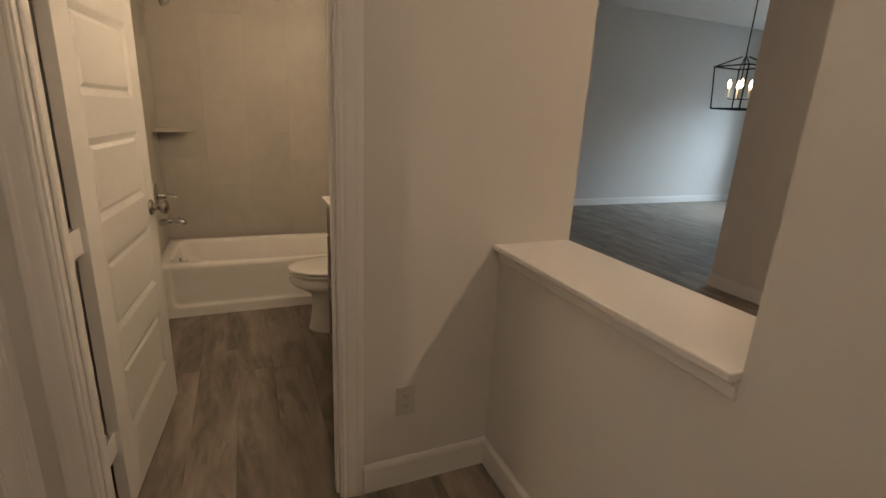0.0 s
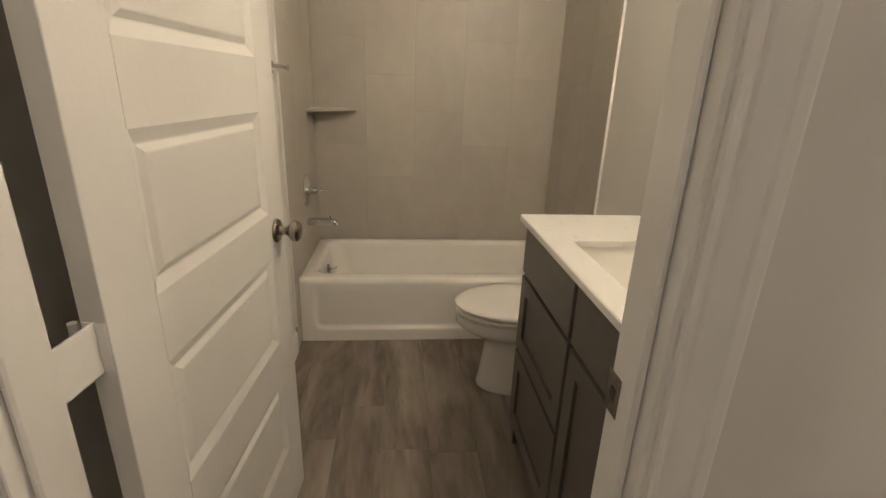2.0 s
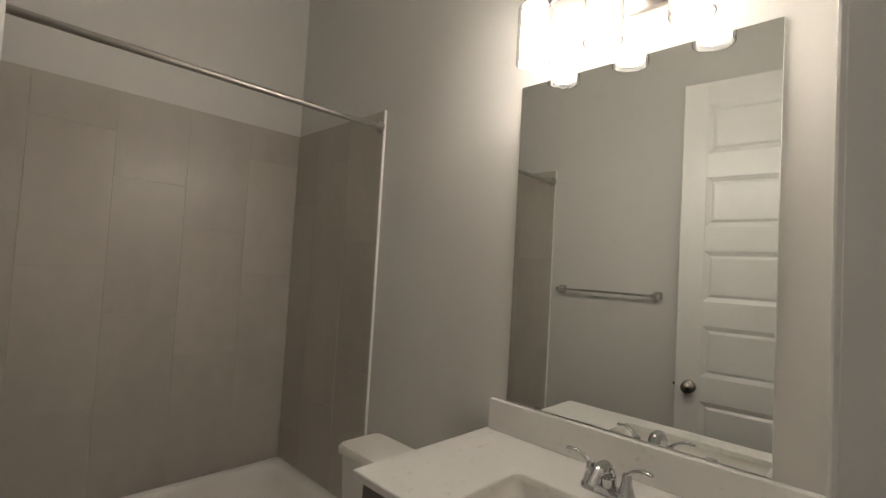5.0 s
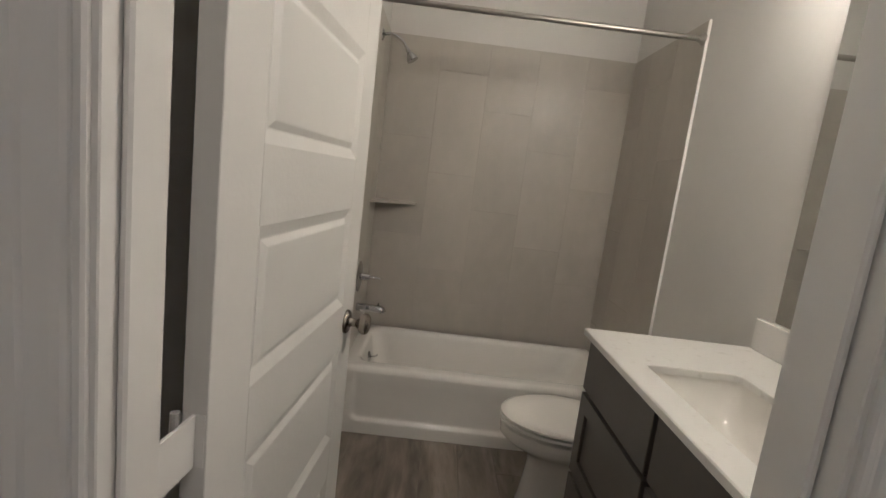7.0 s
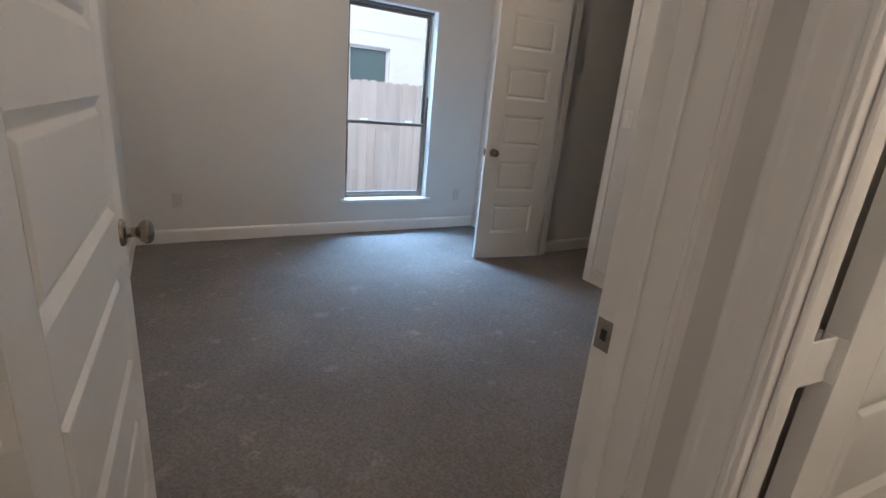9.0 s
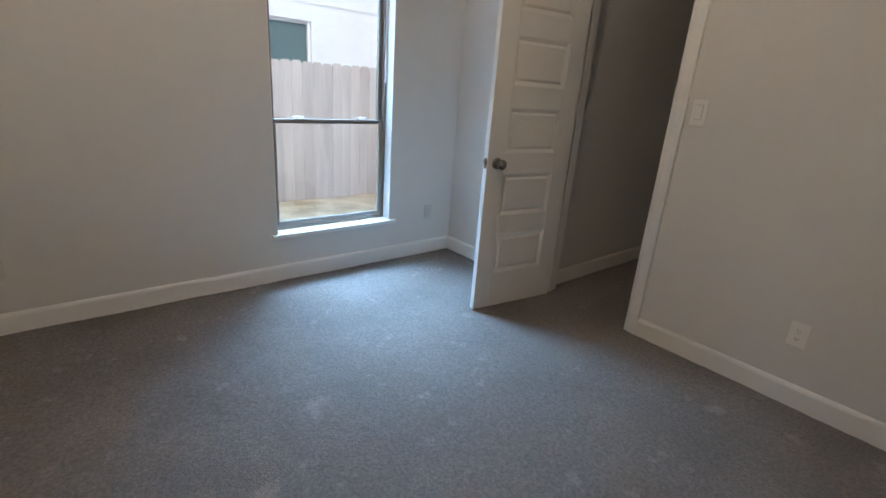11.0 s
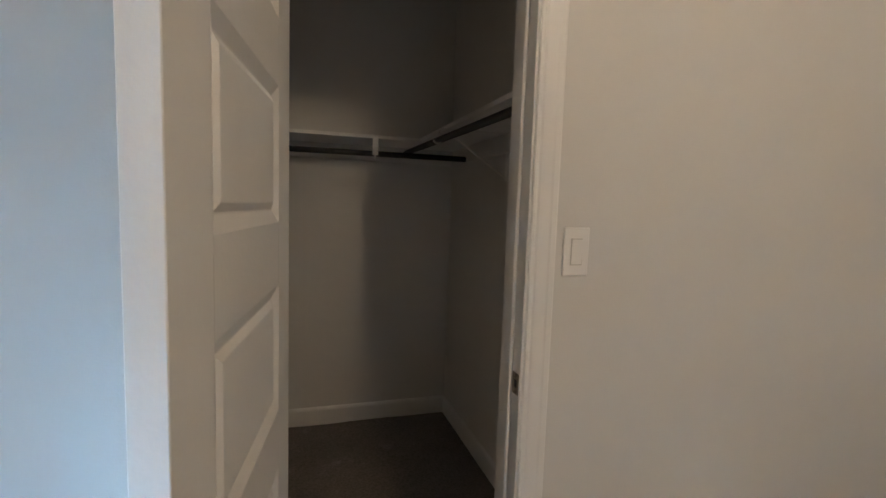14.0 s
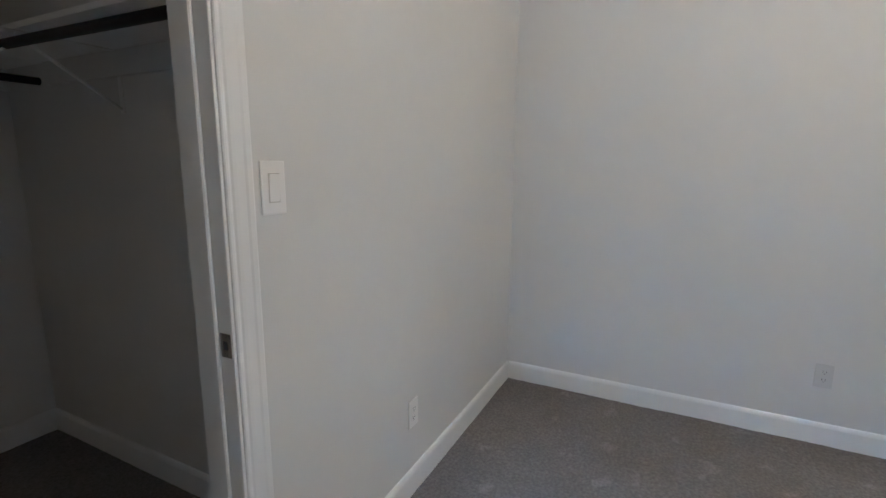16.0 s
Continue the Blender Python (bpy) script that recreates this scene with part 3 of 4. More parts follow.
ends = [0.0, 0.03, 0.055, 0.062, 0.069, 0.077, 0.085, 0.093, 0.101, 0.11, 0.12, 0.135]
xs = [TX0 + a for a in ends] + [TX0 + 0.3, (TX0 + TX1) / 2, TX1 - 0.3] + [TX1 - a for a in reversed(ends)]
zs = [0.0, 0.03, 0.055, 0.062, 0.069, 0.077, 0.085, 0.093, 0.101, 0.115, 0.13, 0.2, 0.26] + [RIM - 0.030 + 0.0297 * math.sin(radians(a)) for a in (0, 18, 36, 54, 72, 86)]
grid = [[bm.verts.new((x, apron_y(x, z), z)) for x in xs] for z in zs]
for r0, r1 in zip(grid, grid[1:]):
    for k in range(len(xs) - 1):
        bm.faces.new((r0[k], r0[k + 1], r1[k + 1], r1[k]))
backs = [bm.verts.new((x, TY0 + 0.035, RIM - 0.0015)) for x in xs]
for k in range(len(xs) - 1):
    bm.faces.new((grid[-1][k], grid[-1][k + 1], backs[k + 1], backs[k]))
part("apron", bm, ACRYLIC, tub, smooth=True)
part("overflow_plate", lathe(bmesh.new(), [(0.0001, 0.014), (0.014, 0.014), (0.030, 0.009), (0.035, 0.0), (0.0001, 0.0)],
     Matrix.Translation((TX0 + 0.094, 3.16, 0.268)) @ pose(0, 0, 0, 0, 84, 0), 24), CHROME, tub, "chrome overflow plate", smooth=True)
part("trip_lever", tube(bmesh.new(), [(TX0 + 0.105, 3.16, 0.270), (TX0 + 0.130, 3.16, 0.276), (TX0 + 0.142, 3.16, 0.286)], [0.005, 0.005, 0.006], 10), CHROME, tub, smooth=True)
part("drain", lathe(bmesh.new(), [(0.0001, 0.006), (0.02, 0.006), (0.03, 0.002), (0.032, 0.0)], Matrix.Translation((TX0 + 0.30, 3.16, 0.0555)), 20), CHROME, tub, smooth=True)

# ---- shower fittings on the tiled wall ----
SY = 3.155
head = thing("shower_fixture", "chrome shower head on a bent arm", "shower head")
arm = curve_points([(X_BATH_W, SY, 2.005), (X_BATH_W + 0.05, SY, 2.012), (X_BATH_W + 0.105, SY, 1.985), (X_BATH_W + 0.135, SY, 1.945)])
part("arm", tube(bmesh.new(), arm, 0.0085, 12), CHROME, head, smooth=True)
part("flange", lathe(bmesh.new(), [(0.0001, 0.01), (0.012, 0.012), (0.028, 0.006), (0.031, 0.0), (0.0001, 0)], Matrix.Translation((X_BATH_W, SY, 2.005)) @ pose(0, 0, 0, 0, 90, 0), 20), CHROME, head, smooth=True)
part("spray_head", lathe(bmesh.new(), [(0.0001, 0), (0.011, 0), (0.013, 0.012), (0.011, 0.02), (0.020, 0.03), (0.029, 0.052), (0.031, 0.064), (0.028, 0.067), (0.0001, 0.065)],
     Matrix.Translation((X_BATH_W + 0.132, SY, 1.950)) @ pose(0, 0, 0, 0, 146, 0), 24), CHROME, head, smooth=True)
valve = thing("shower_valve", "chrome shower valve with a lever handle", "shower valve")
part("escutcheon", lathe(bmesh.new(), [(0.0001, 0.014), (0.03, 0.014), (0.070, 0.009), (0.086, 0.003), (0.088, 0), (0.0001, 0)],
     Matrix.Translation((X_BATH_W, SY, 0.730)) @ pose(0, 0, 0, 0, 90, 0), 32), CHROME, valve, smooth=True)
bm = lathe(bmesh.new(), [(0.0001, 0), (0.022, 0), (0.020, 0.03), (0.016, 0.048), (0.0001, 0.05)], Matrix.Translation((X_BATH_W + 0.01, SY, 0.730)) @ pose(0, 0, 0, 0, 90, 0), 20)
tube(bm, curve_points([(X_BATH_W + 0.045, SY, 0.730), (X_BATH_W + 0.078, SY, 0.734), (X_BATH_W + 0.124, SY - 0.002, 0.728)]), [0.011] * 7 + [0.009] * 5 + [0.006], 12, 0.7)
part("lever", bm, CHROME, valve, smooth=True)
spout = thing("tub_spout", "chrome tub spout with a diverter pin", "tub spout")
part("spout_body", tube(bmesh.new(), curve_points([(X_BATH_W, SY, 0.556), (X_BATH_W + 0.07, SY, 0.557), (X_BATH_W + 0.135, SY, 0.554), (X_BATH_W + 0.150, SY, 0.538)]),
     [0.026] * 6 + [0.024] * 8 + [0.022] * 4 + [0.017], 16, 0.85), CHROME, spout, smooth=True)
part("diverter", tube(bmesh.new(), [(X_BATH_W + 0.12, SY, 0.572), (X_BATH_W + 0.12, SY, 0.590)], 0.004, 8), CHROME, spout)

rod = thing("shower_rod", "brushed nickel shower curtain rod across the tub", "curtain rod")
part("rod", tube(bmesh.new(), [(X_BATH_W, 2.757, 2.045), (X_BATH_E - 0.01, 2.757, 2.045)], 0.0125, 16), BRUSHED, rod, smooth=True)
for x, s in ((X_BATH_W, 1), (X_BATH_E - 0.01, -1)):
    part("flange", lathe(bmesh.new(), [(0.0001, 0.022), (0.016, 0.022), (0.019, 0.012), (0.028, 0.004), (0.029, 0), (0.0001, 0)],
         Matrix.Translation((x, 2.757, 2.045)) @ pose(0, 0, 0, 0, 90 * s, 0), 20), BRUSHED, rod, smooth=True)

shelf = thing("corner_shelf", "taupe stone corner shelf in the tub alcove", "shelf")
bm = bmesh.new()
lo = [(X_BATH_W, Y_BATH_N), (X_BATH_W + 0.255, Y_BATH_N), (X_BATH_W + 0.245, Y_BATH_N - 0.015), (X_BATH_W + 0.015, Y_BATH_N - 0.225), (X_BATH_W, Y_BATH_N - 0.235)]
loft(bm, [[bm.verts.new((x, y, z)) for x, y in lo] for z in (1.138, 1.152)])
bmesh.ops.bevel(bm, geom=bm.edges[:], offset=0.002, segments=1, affect='EDGES')
part("shelf_board", bm, TILE, shelf)

# towel bar behind the door, reflected in the mirror
bar = thing("towel_bar", "chrome towel bar with square posts", "towel bar")
XW = X_BATH_W - 0.012
for y in (2.045, 2.645):
    part("post", boxed(XW, XW + 0.072, y - 0.014, y + 0.014, 1.324, 1.352, bevel=0.003), SATIN, bar)
    part("mount_plate", boxed(XW, XW + 0.009, y - 0.024, y + 0.024, 1.314, 1.362, bevel=0.002), SATIN, bar)
part("bar", boxed(XW + 0.052, XW + 0.067, 2.0592, 2.6308, 1.331, 1.346, bevel=0.003), SATIN, bar)

# ---- toilet ----
TC = 2.43
toilet = thing("toilet", "white elongated two-piece toilet with closed lid", "toilet", place=pose(0, 0, 0))


def oval(bm, cx, rf, rb, ry, z, n=36):
    """An egg-shaped ring: rf long to the front (-x), rb to the back."""
    out = []
    for k in range(n):
        a = 2 * math.pi * k / n
        c = math.cos(a)
        out.append(bm.verts.new((cx + (rb if c > 0 else rf) * c, TC + ry * math.sin(a), z)))
    return out


bm = bmesh.new()
loft(bm, [oval(bm, *v) for v in ((0.74, 0.196, 0.26, 0.116, 0.0), (0.74, 0.196, 0.26, 0.116, 0.016), (0.74, 0.191, 0.255, 0.112, 0.026), (0.74, 0.178, 0.25, 0.103, 0.12),
                                 (0.735, 0.164, 0.24, 0.098, 0.20), (0.73, 0.164, 0.23, 0.100, 0.225), (0.725, 0.178, 0.22, 0.113, 0.25), (0.712, 0.212, 0.21, 0.140, 0.278), (0.703, 0.246, 0.21, 0.166, 0.304),
                                 (0.70, 0.262, 0.21, 0.177, 0.322), (0.70, 0.264, 0.21, 0.178, 0.345), (0.70, 0.262, 0.21, 0.177, 0.362), (0.70, 0.252, 0.205, 0.170, 0.3665))])
part("bowl", bm, PORCELAIN, toilet, smooth=True)
bm = bmesh.new()
loft(bm, [oval(bm, *v) for v in ((0.70, 0.225, 0.185, 0.148, 0.3667), (0.70, 0.225, 0.185, 0.148, 0.3765), (0.70, 0.260, 0.205, 0.178, 0.3768), (0.70, 0.267, 0.205, 0.183, 0.380),
                                 (0.70, 0.267, 0.205, 0.183, 0.388), (0.70, 0.262, 0.20, 0.18, 0.3915), (0.70, 0.225, 0.185, 0.148, 0.392))])
part("seat", bm, PORCELAIN, toilet, smooth=True)
bm = bmesh.new()
loft(bm, [oval(bm, *v) for v in ((0.70, 0.225, 0.185, 0.148, 0.3922), (0.70, 0.225, 0.185, 0.148, 0.3985), (0.70, 0.262, 0.205, 0.180, 0.3988), (0.70, 0.269, 0.207, 0.185, 0.402), (0.70, 0.269, 0.207, 0.185, 0.410),
                                 (0.70, 0.262, 0.202, 0.180, 0.416), (0.70, 0.245, 0.19, 0.166, 0.4195), (0.70, 0.16, 0.13, 0.11, 0.4225), (0.70, 0.06, 0.05, 0.04, 0.4235))])
part("lid", bm, PORCELAIN, toilet, smooth=True)
bm = bmesh.new()
rings = [rounded(bm, x0, x1, TC - hy, TC + hy, 0.03, z) for x0, x1, hy, z in ((0.945, 1.115, 0.17, 0.365), (0.938, 1.118, 0.185, 0.40), (0.93, 1.12, 0.20, 0.685))]
loft(bm, rings)
part("tank", bm, PORCELAIN, toilet, smooth=True)
bm = bmesh.new()
rings = [rounded(bm, x0, x1, TC - hy, TC + hy, 0.032, z) for x0, x1, hy, z in ((0.924, 1.122, 0.205, 0.687), (0.918, 1.125, 0.211, 0.692), (0.918, 1.125, 0.211, 0.712), (0.926, 1.122, 0.203, 0.722))]
loft(bm, rings)
part("tank_lid", bm, PORCELAIN, toilet, smooth=True)
part("bracket_block", boxed(0.86, 0.95, TC - 0.11, TC + 0.11, 0.25, 0.364, bevel=0.02, seg=3), PORCELAIN, toilet, smooth=True)
bm = lathe(bmesh.new(), [(0.0001, 0.014), (0.010, 0.014), (0.013, 0.0)], Matrix.Translation((0.93, TC - 0.14, 0.635)) @ pose(0, 0, 0, 0, -90, 0), 14)
tube(bm, [(0.918, TC - 0.14, 0.635), (0.914, TC - 0.09, 0.628), (0.914, TC - 0.065, 0.626)], [0.006, 0.006, 0.007], 10)
part("flush_lever", bm, CHROME, toilet, "chrome flush lever", smooth=True)
for s in (-1, 1):
    part("bolt_cap", lathe(bmesh.new(), [(0.0001, 0.016), (0.006, 0.015), (0.011, 0.008), (0.012, 0)], Matrix.Translation((0.80, TC + s * 0.098, 0.018)), 12), PORCELAIN, toilet, smooth=True)

# ---- vanity ----
VY0, VY1, VX, CT = Y_BATH_S + 0.004, 2.045, 0.606, 0.902
vanity = thing("vanity_cabinet", "dark grey-brown vanity cabinet with shaker fronts", "cabinet")
XB = X_BATH_E - 0.002
part("side_panel", boxed(VX + 0.02, XB, VY0, VY0 + 0.018, 0.0, CT - 0.021), CABINET, vanity)
part("side_panel", boxed(VX + 0.02, XB, VY1 - 0.018, VY1, 0.0, CT - 0.021), CABINET, vanity)
part("bottom_panel", boxed(VX + 0.021, XB - 0.019, VY0 + 0.0185, VY1 - 0.0185, 0.10, 0.118), CABINET, vanity)
part("back_panel", boxed(XB - 0.018, XB, VY0 + 0.0185, VY1 - 0.0185, 0.10, CT - 0.022), CABINET, vanity)
part("toe_kick", boxed(VX + 0.09, VX + 0.105, VY0 + 0.0185, VY1 - 0.0185, 0.0, 0.0995), CABINET, vanity)
part("face_frame", boxed(VX + 0.0175, VX + 0.0195, VY0 + 0.002, VY1 - 0.004, 0.112, CT - 0.023), CABDARK, vanity, "recessed face frame, blackened as shade in the gaps")


def slab_front(y0, y1, z0, z1):
    part("drawer_front", boxed(VX, VX + 0.017, y0, y1, z0, z1, bevel=0.0018), CABINET, vanity)


def shaker_front(name, y0, y1, z0, z1, rail=0.055):
    """A front with a raised border round a recessed panel, in one skin."""
    bm = bmesh.new()
    rings = []
    for inset, x in ((0, VX + 0.017), (0, VX + 0.0015), (0.0015, VX), (rail - 0.001, VX), (rail, VX + 0.001), (rail, VX + 0.010)):
        rings.append([bm.verts.new((x, y, z)) for y, z in ((y0 + inset, z0 + inset), (y1 - inset, z0 + inset), (y1 - inset, z1 - inset), (y0 + inset, z1 - inset))])
    loft(bm, rings)
    part(name, bm, CABINET, vanity)


GAP = 1.578
slab_front(GAP + 0.010, VY1 - 0.004, 0.710, 0.868)
slab_front(VY0 + 0.004, GAP - 0.010, 0.710, 0.868)
shaker_front("drawer_front", GAP + 0.010, VY1 - 0.004, 0.427, 0.696)
shaker_front("drawer_front", GAP + 0.010, VY1 - 0.004, 0.118, 0.413)
shaker_front("cabinet_door", VY0 + 0.004, GAP - 0.010, 0.118, 0.696)

SX0, SX1, SY0, SY1 = 0.665, 0.918, 1.335, 1.785
top = thing("countertop", "white quartz vanity top with backsplash and undermount sink", "countertop")
bm = bmesh.new()
cx0, cy1 = 0.586, 2.062
rings = [rounded(bm, cx0, X_BATH_E - 0.001, VY0 - 0.002, cy1, r, z) for r, z in ((0.004, CT - 0.020), (0.004, CT - 0.003))]
rings.append(rounded(bm, cx0 + 0.003, X_BATH_E - 0.002, VY0, cy1 - 0.003, 0.004, CT))
rings += [rounded(bm, SX0 - 0.002, SX1 + 0.002, SY0 - 0.002, SY1 + 0.002, 0.02, CT), rounded(bm, SX0, SX1, SY0, SY1, 0.02, CT - 0.003), rounded(bm, SX0, SX1, SY0, SY1, 0.02, CT - 0.020)]
loft(bm, rings + [rings[0]], caps=False)
part("counter_slab", bm, QUARTZ, top)
part("backsplash", boxed(X_BATH_E - 0.022, X_BATH_E - 0.001, VY0, 2.048, CT + 0.001, 1.002, bevel=0.002), QUARTZ, top)
bm = bmesh.new()
rings = [rounded(bm, SX0 - 0.004 + a, SX1 + 0.004 - b, SY0 - 0.004 + c, SY1 + 0.004 - d, r, z)
         for a, b, c, d, r, z in ((-0.02, -0.02, -0.02, -0.02, 0.03, CT - 0.021), (0, 0, 0, 0, 0.022, CT - 0.0215), (0.006, 0.008, 0.012, 0.012, 0.03, CT - 0.06),
                                  (0.025, 0.03, 0.06, 0.06, 0.04, CT - 0.125), (0.05, 0.05, 0.11, 0.11, 0.04, CT - 0.142), (0.09, 0.09, 0.18, 0.18, 0.03, CT - 0.146))]
loft(bm, rings, caps=False)
bm.faces.new(rings[-1])
part("sink_basin", bm, PORCELAIN, top, "white rectangular undermount basin", smooth=True)
part("sink_drain", lathe(bmesh.new(), [(0.0001, 0.003), (0.016, 0.003), (0.022, 0.001), (0.023, 0)], Matrix.Translation(((SX0 + SX1) / 2, (SY0 + SY1) / 2, CT - 0.146)), 20), CHROME, top, smooth=True)

faucet = thing("faucet", "chrome two-handle centerset bathroom faucet", "faucet")
FX, FY = 0.992, 1.572
bm = bmesh.new()
loft(bm, [rounded(bm, FX - 0.026 + i, FX + 0.026 - i, FY - 0.078 + i, FY + 0.078 - i, 0.024 - i, z) for i, z in ((0, CT + 0.0005), (0, CT + 0.008), (0.004, CT + 0.016), (0.010, CT + 0.020))])
part("base", bm, CHROME, faucet, smooth=True)
part("spout", tube(bmesh.new(), curve_points([(FX + 0.004, FY, CT + 0.015), (FX - 0.002, FY, CT + 0.055), (FX - 0.03, FY, CT + 0.082), (FX - 0.075, FY, CT + 0.072), (FX - 0.108, FY, CT + 0.048)]),
     [0.021] * 6 + [0.019] * 6 + [0.017] * 6 + [0.0145] * 6 + [0.012], 16), CHROME, faucet, smooth=True)
part("lift_rod", tube(bmesh.new(), [(FX + 0.024, FY, CT + 0.015), (FX + 0.026, FY, CT + 0.06), (FX + 0.026, FY, CT + 0.068)], [0.0025, 0.0025, 0.005], 8), CHROME, faucet)
for s in (-1, 1):
    hy = FY + s * 0.052
    h = part("handle", lathe(bmesh.new(), [(0.0001, 0), (0.022, 0), (0.019, 0.014), (0.014, 0.034), (0.013, 0.05), (0.010, 0.058), (0.0001, 0.060)], Matrix.Translation((FX, hy, CT + 0.014)), 20), CHROME, faucet, smooth=True)
    part("lever", tube(bmesh.new(), curve_points([(FX, hy, CT + 0.066), (FX - 0.004, hy + s * 0.02, CT + 0.085), (FX - 0.008, hy + s * 0.045, CT + 0.094), (FX - 0.012, hy + s * 0.072, CT + 0.093)]),
         [0.009] * 5 + [0.0075] * 6 + [0.008] * 7 + [0.005], 12, 0.6), CHROME, h, smooth=True)

faucet.scale = (0.88, 0.88, 0.88)
faucet.location = (FX * 0.12, FY * 0.12, CT * 0.12)

mirror = thing("wall_mirror", "large frameless rectangular wall mirror with clips", "mirror")
MY0, MY1 = 1.265, 1.990
part("mirror_glass", boxed(X_BATH_E - 0.0065, X_BATH_E - 0.001, MY0, MY1, 1.006, 2.05, bevel=0.0015), MIRROR, mirror)
for y in (MY0 + 0.12, MY1 - 0.12):
    part("clip", boxed(X_BATH_E - 0.0095, X_BATH_E - 0.001, y - 0.012, y + 0.012, 0.9985, 1.012, bevel=0.001), CHROME, mirror)

light = thing("vanity_light", "three-light brushed nickel vanity bar with glass shades", "wall lamp")
LYC, LXB, LZ = 1.662, X_BATH_E - 0.098, 0.020
part("backplate", boxed(X_BATH_E - 0.022, X_BATH_E - 0.001, 1.512, 1.630, 2.172, 2.302, bevel=0.003), BRUSHED, light)
part("bar", tube(bmesh.new(), [(LXB, LYC - 0.262, 2.264 + LZ), (LXB, LYC + 0.262, 2.264 + LZ)], 0.007, 12), BRUSHED, light, smooth=True)
part("bar", boxed(LXB + 0.018, LXB + 0.026, LYC - 0.245, LYC + 0.245, 2.238 + LZ, 2.250 + LZ, bevel=0.002), BRUSHED, light)
for y in (1.546, 1.596):
    part("stem", tube(bmesh.new(), [(X_BATH_E - 0.02, y, 2.245), (LXB + 0.005, y, 2.262 + LZ)], 0.006, 10), BRUSHED, light, smooth=True)
    part("screw_cap", lathe(bmesh.new(), [(0.0001, 0.012), (0.004, 0.011), (0.007, 0.004), (0.007, 0)], Matrix.Translation((X_BATH_E - 0.022, y + 0.01, 2.215)) @ pose(0, 0, 0, 0, -90, 0), 12), CHROME, light, smooth=True)
for k in (-1, 0, 1):
    y = LYC + k * 0.226
    part("finial", tube(bmesh.new(), [(LXB, y, 2.248 + LZ), (LXB, y, 2.284 + LZ)], 0.0065, 10), BRUSHED, light, smooth=True)
    s = part("socket", lathe(bmesh.new(), [(0.0001, 0.026), (0.008, 0.026), (0.009, 0.010), (0.036, 0.006), (0.043, 0.0), (0.0001, 0.0)], Matrix.Translation((LXB, y, 2.232 + LZ)), 24), BRUSHED, light, smooth=True)
    part("opal_shade", lathe(bmesh.new(), [(0.0001, 0), (0.039, 0), (0.0415, 0.004), (0.0415, 0.150), (0.034, 0.160), (0.0001, 0.161)], Matrix.Translation((LXB, y, 2.064 + LZ)), 28), OPAL, s, "lit opal inner glass", smooth=True)
    bm = bmesh.new()
    turn = [[bm.verts.new((LXB + q * math.cos(2 * math.pi * i / 32), y + q * math.sin(2 * math.pi * i / 32), 2.052 + LZ + z)) for i in range(32)]
            for q, z in ((0.0525, 0), (0.0525, 0.170), (0.044, 0.178), (0.042, 0.177), (0.050, 0.169), (0.050, 0.0))]
    loft(bm, turn + [turn[0]], caps=False)
    g = part("outer_glass", bm, SHADEGLASS, s, "clear outer glass cylinder", smooth=True)
    g.visible_shadow = False

# ---- closet shelves and rods ----
SH = 1.722
back = thing("closet_shelf", "white closet shelf along the back wall with cleats", "shelf")
part("shelf_board", boxed(X_CL_W + 0.001, X_CL_E - 0.001, 4.635, Y_CL_N - 0.001, SH, SH + 0.018, bevel=0.0015), TRIM, back)
part("cleat", boxed(X_CL_W + 0.001, X_CL_E - 0.001, Y_CL_N - 0.019, Y_CL_N - 0.001, SH - 0.09, SH - 0.0005, bevel=0.001), PAINT, back)
part("end_cleat", boxed(X_CL_W + 0.001, X_CL_W + 0.019, 4.60, Y_CL_N - 0.02, SH - 0.09, SH - 0.0005, bevel=0.001), PAINT, back)
side = thing("closet_shelf", "white closet shelf along the side wall", "shelf")
part("shelf_board", boxed(X_CL_E - 0.305, X_CL_E - 0.001, Y_CL_S + 0.002, 4.634, SH + 0.0, SH + 0.018, bevel=0.0015), TRIM, side)
part("cleat", boxed(X_CL_E - 0.019, X_CL_E - 0.001, Y_CL_S + 0.002, 4.634, SH - 0.09, SH - 0.0005, bevel=0.001), PAINT, side)
part("end_cleat", boxed(X_CL_E - 0.32, X_CL_E - 0.02, Y_CL_S + 0.002, Y_CL_S + 0.02, SH - 0.09, SH - 0.0005, bevel=0.001), PAINT, side)
r1 = tagged(part("closet_rod", tube(bmesh.new(), [(X_CL_W + 0.02, 4.612, 1.638), (X_CL_E - 0.045, 4.612, 1.640)], 0.0150, 16), BLACKROD, smooth=True),
            "dark brown closet rod along the back wall", "closet rod", "closet rods")
r2 = tagged(part("closet_rod", tube(bmesh.new(), [(X_CL_E - 0.325, Y_CL_S + 0.021, 1.666), (X_CL_E - 0.325, 4.90, 1.684)], 0.0150, 16), BLACKROD, smooth=True),
            "dark brown closet rod along the side wall", "closet rod", "closet rods")


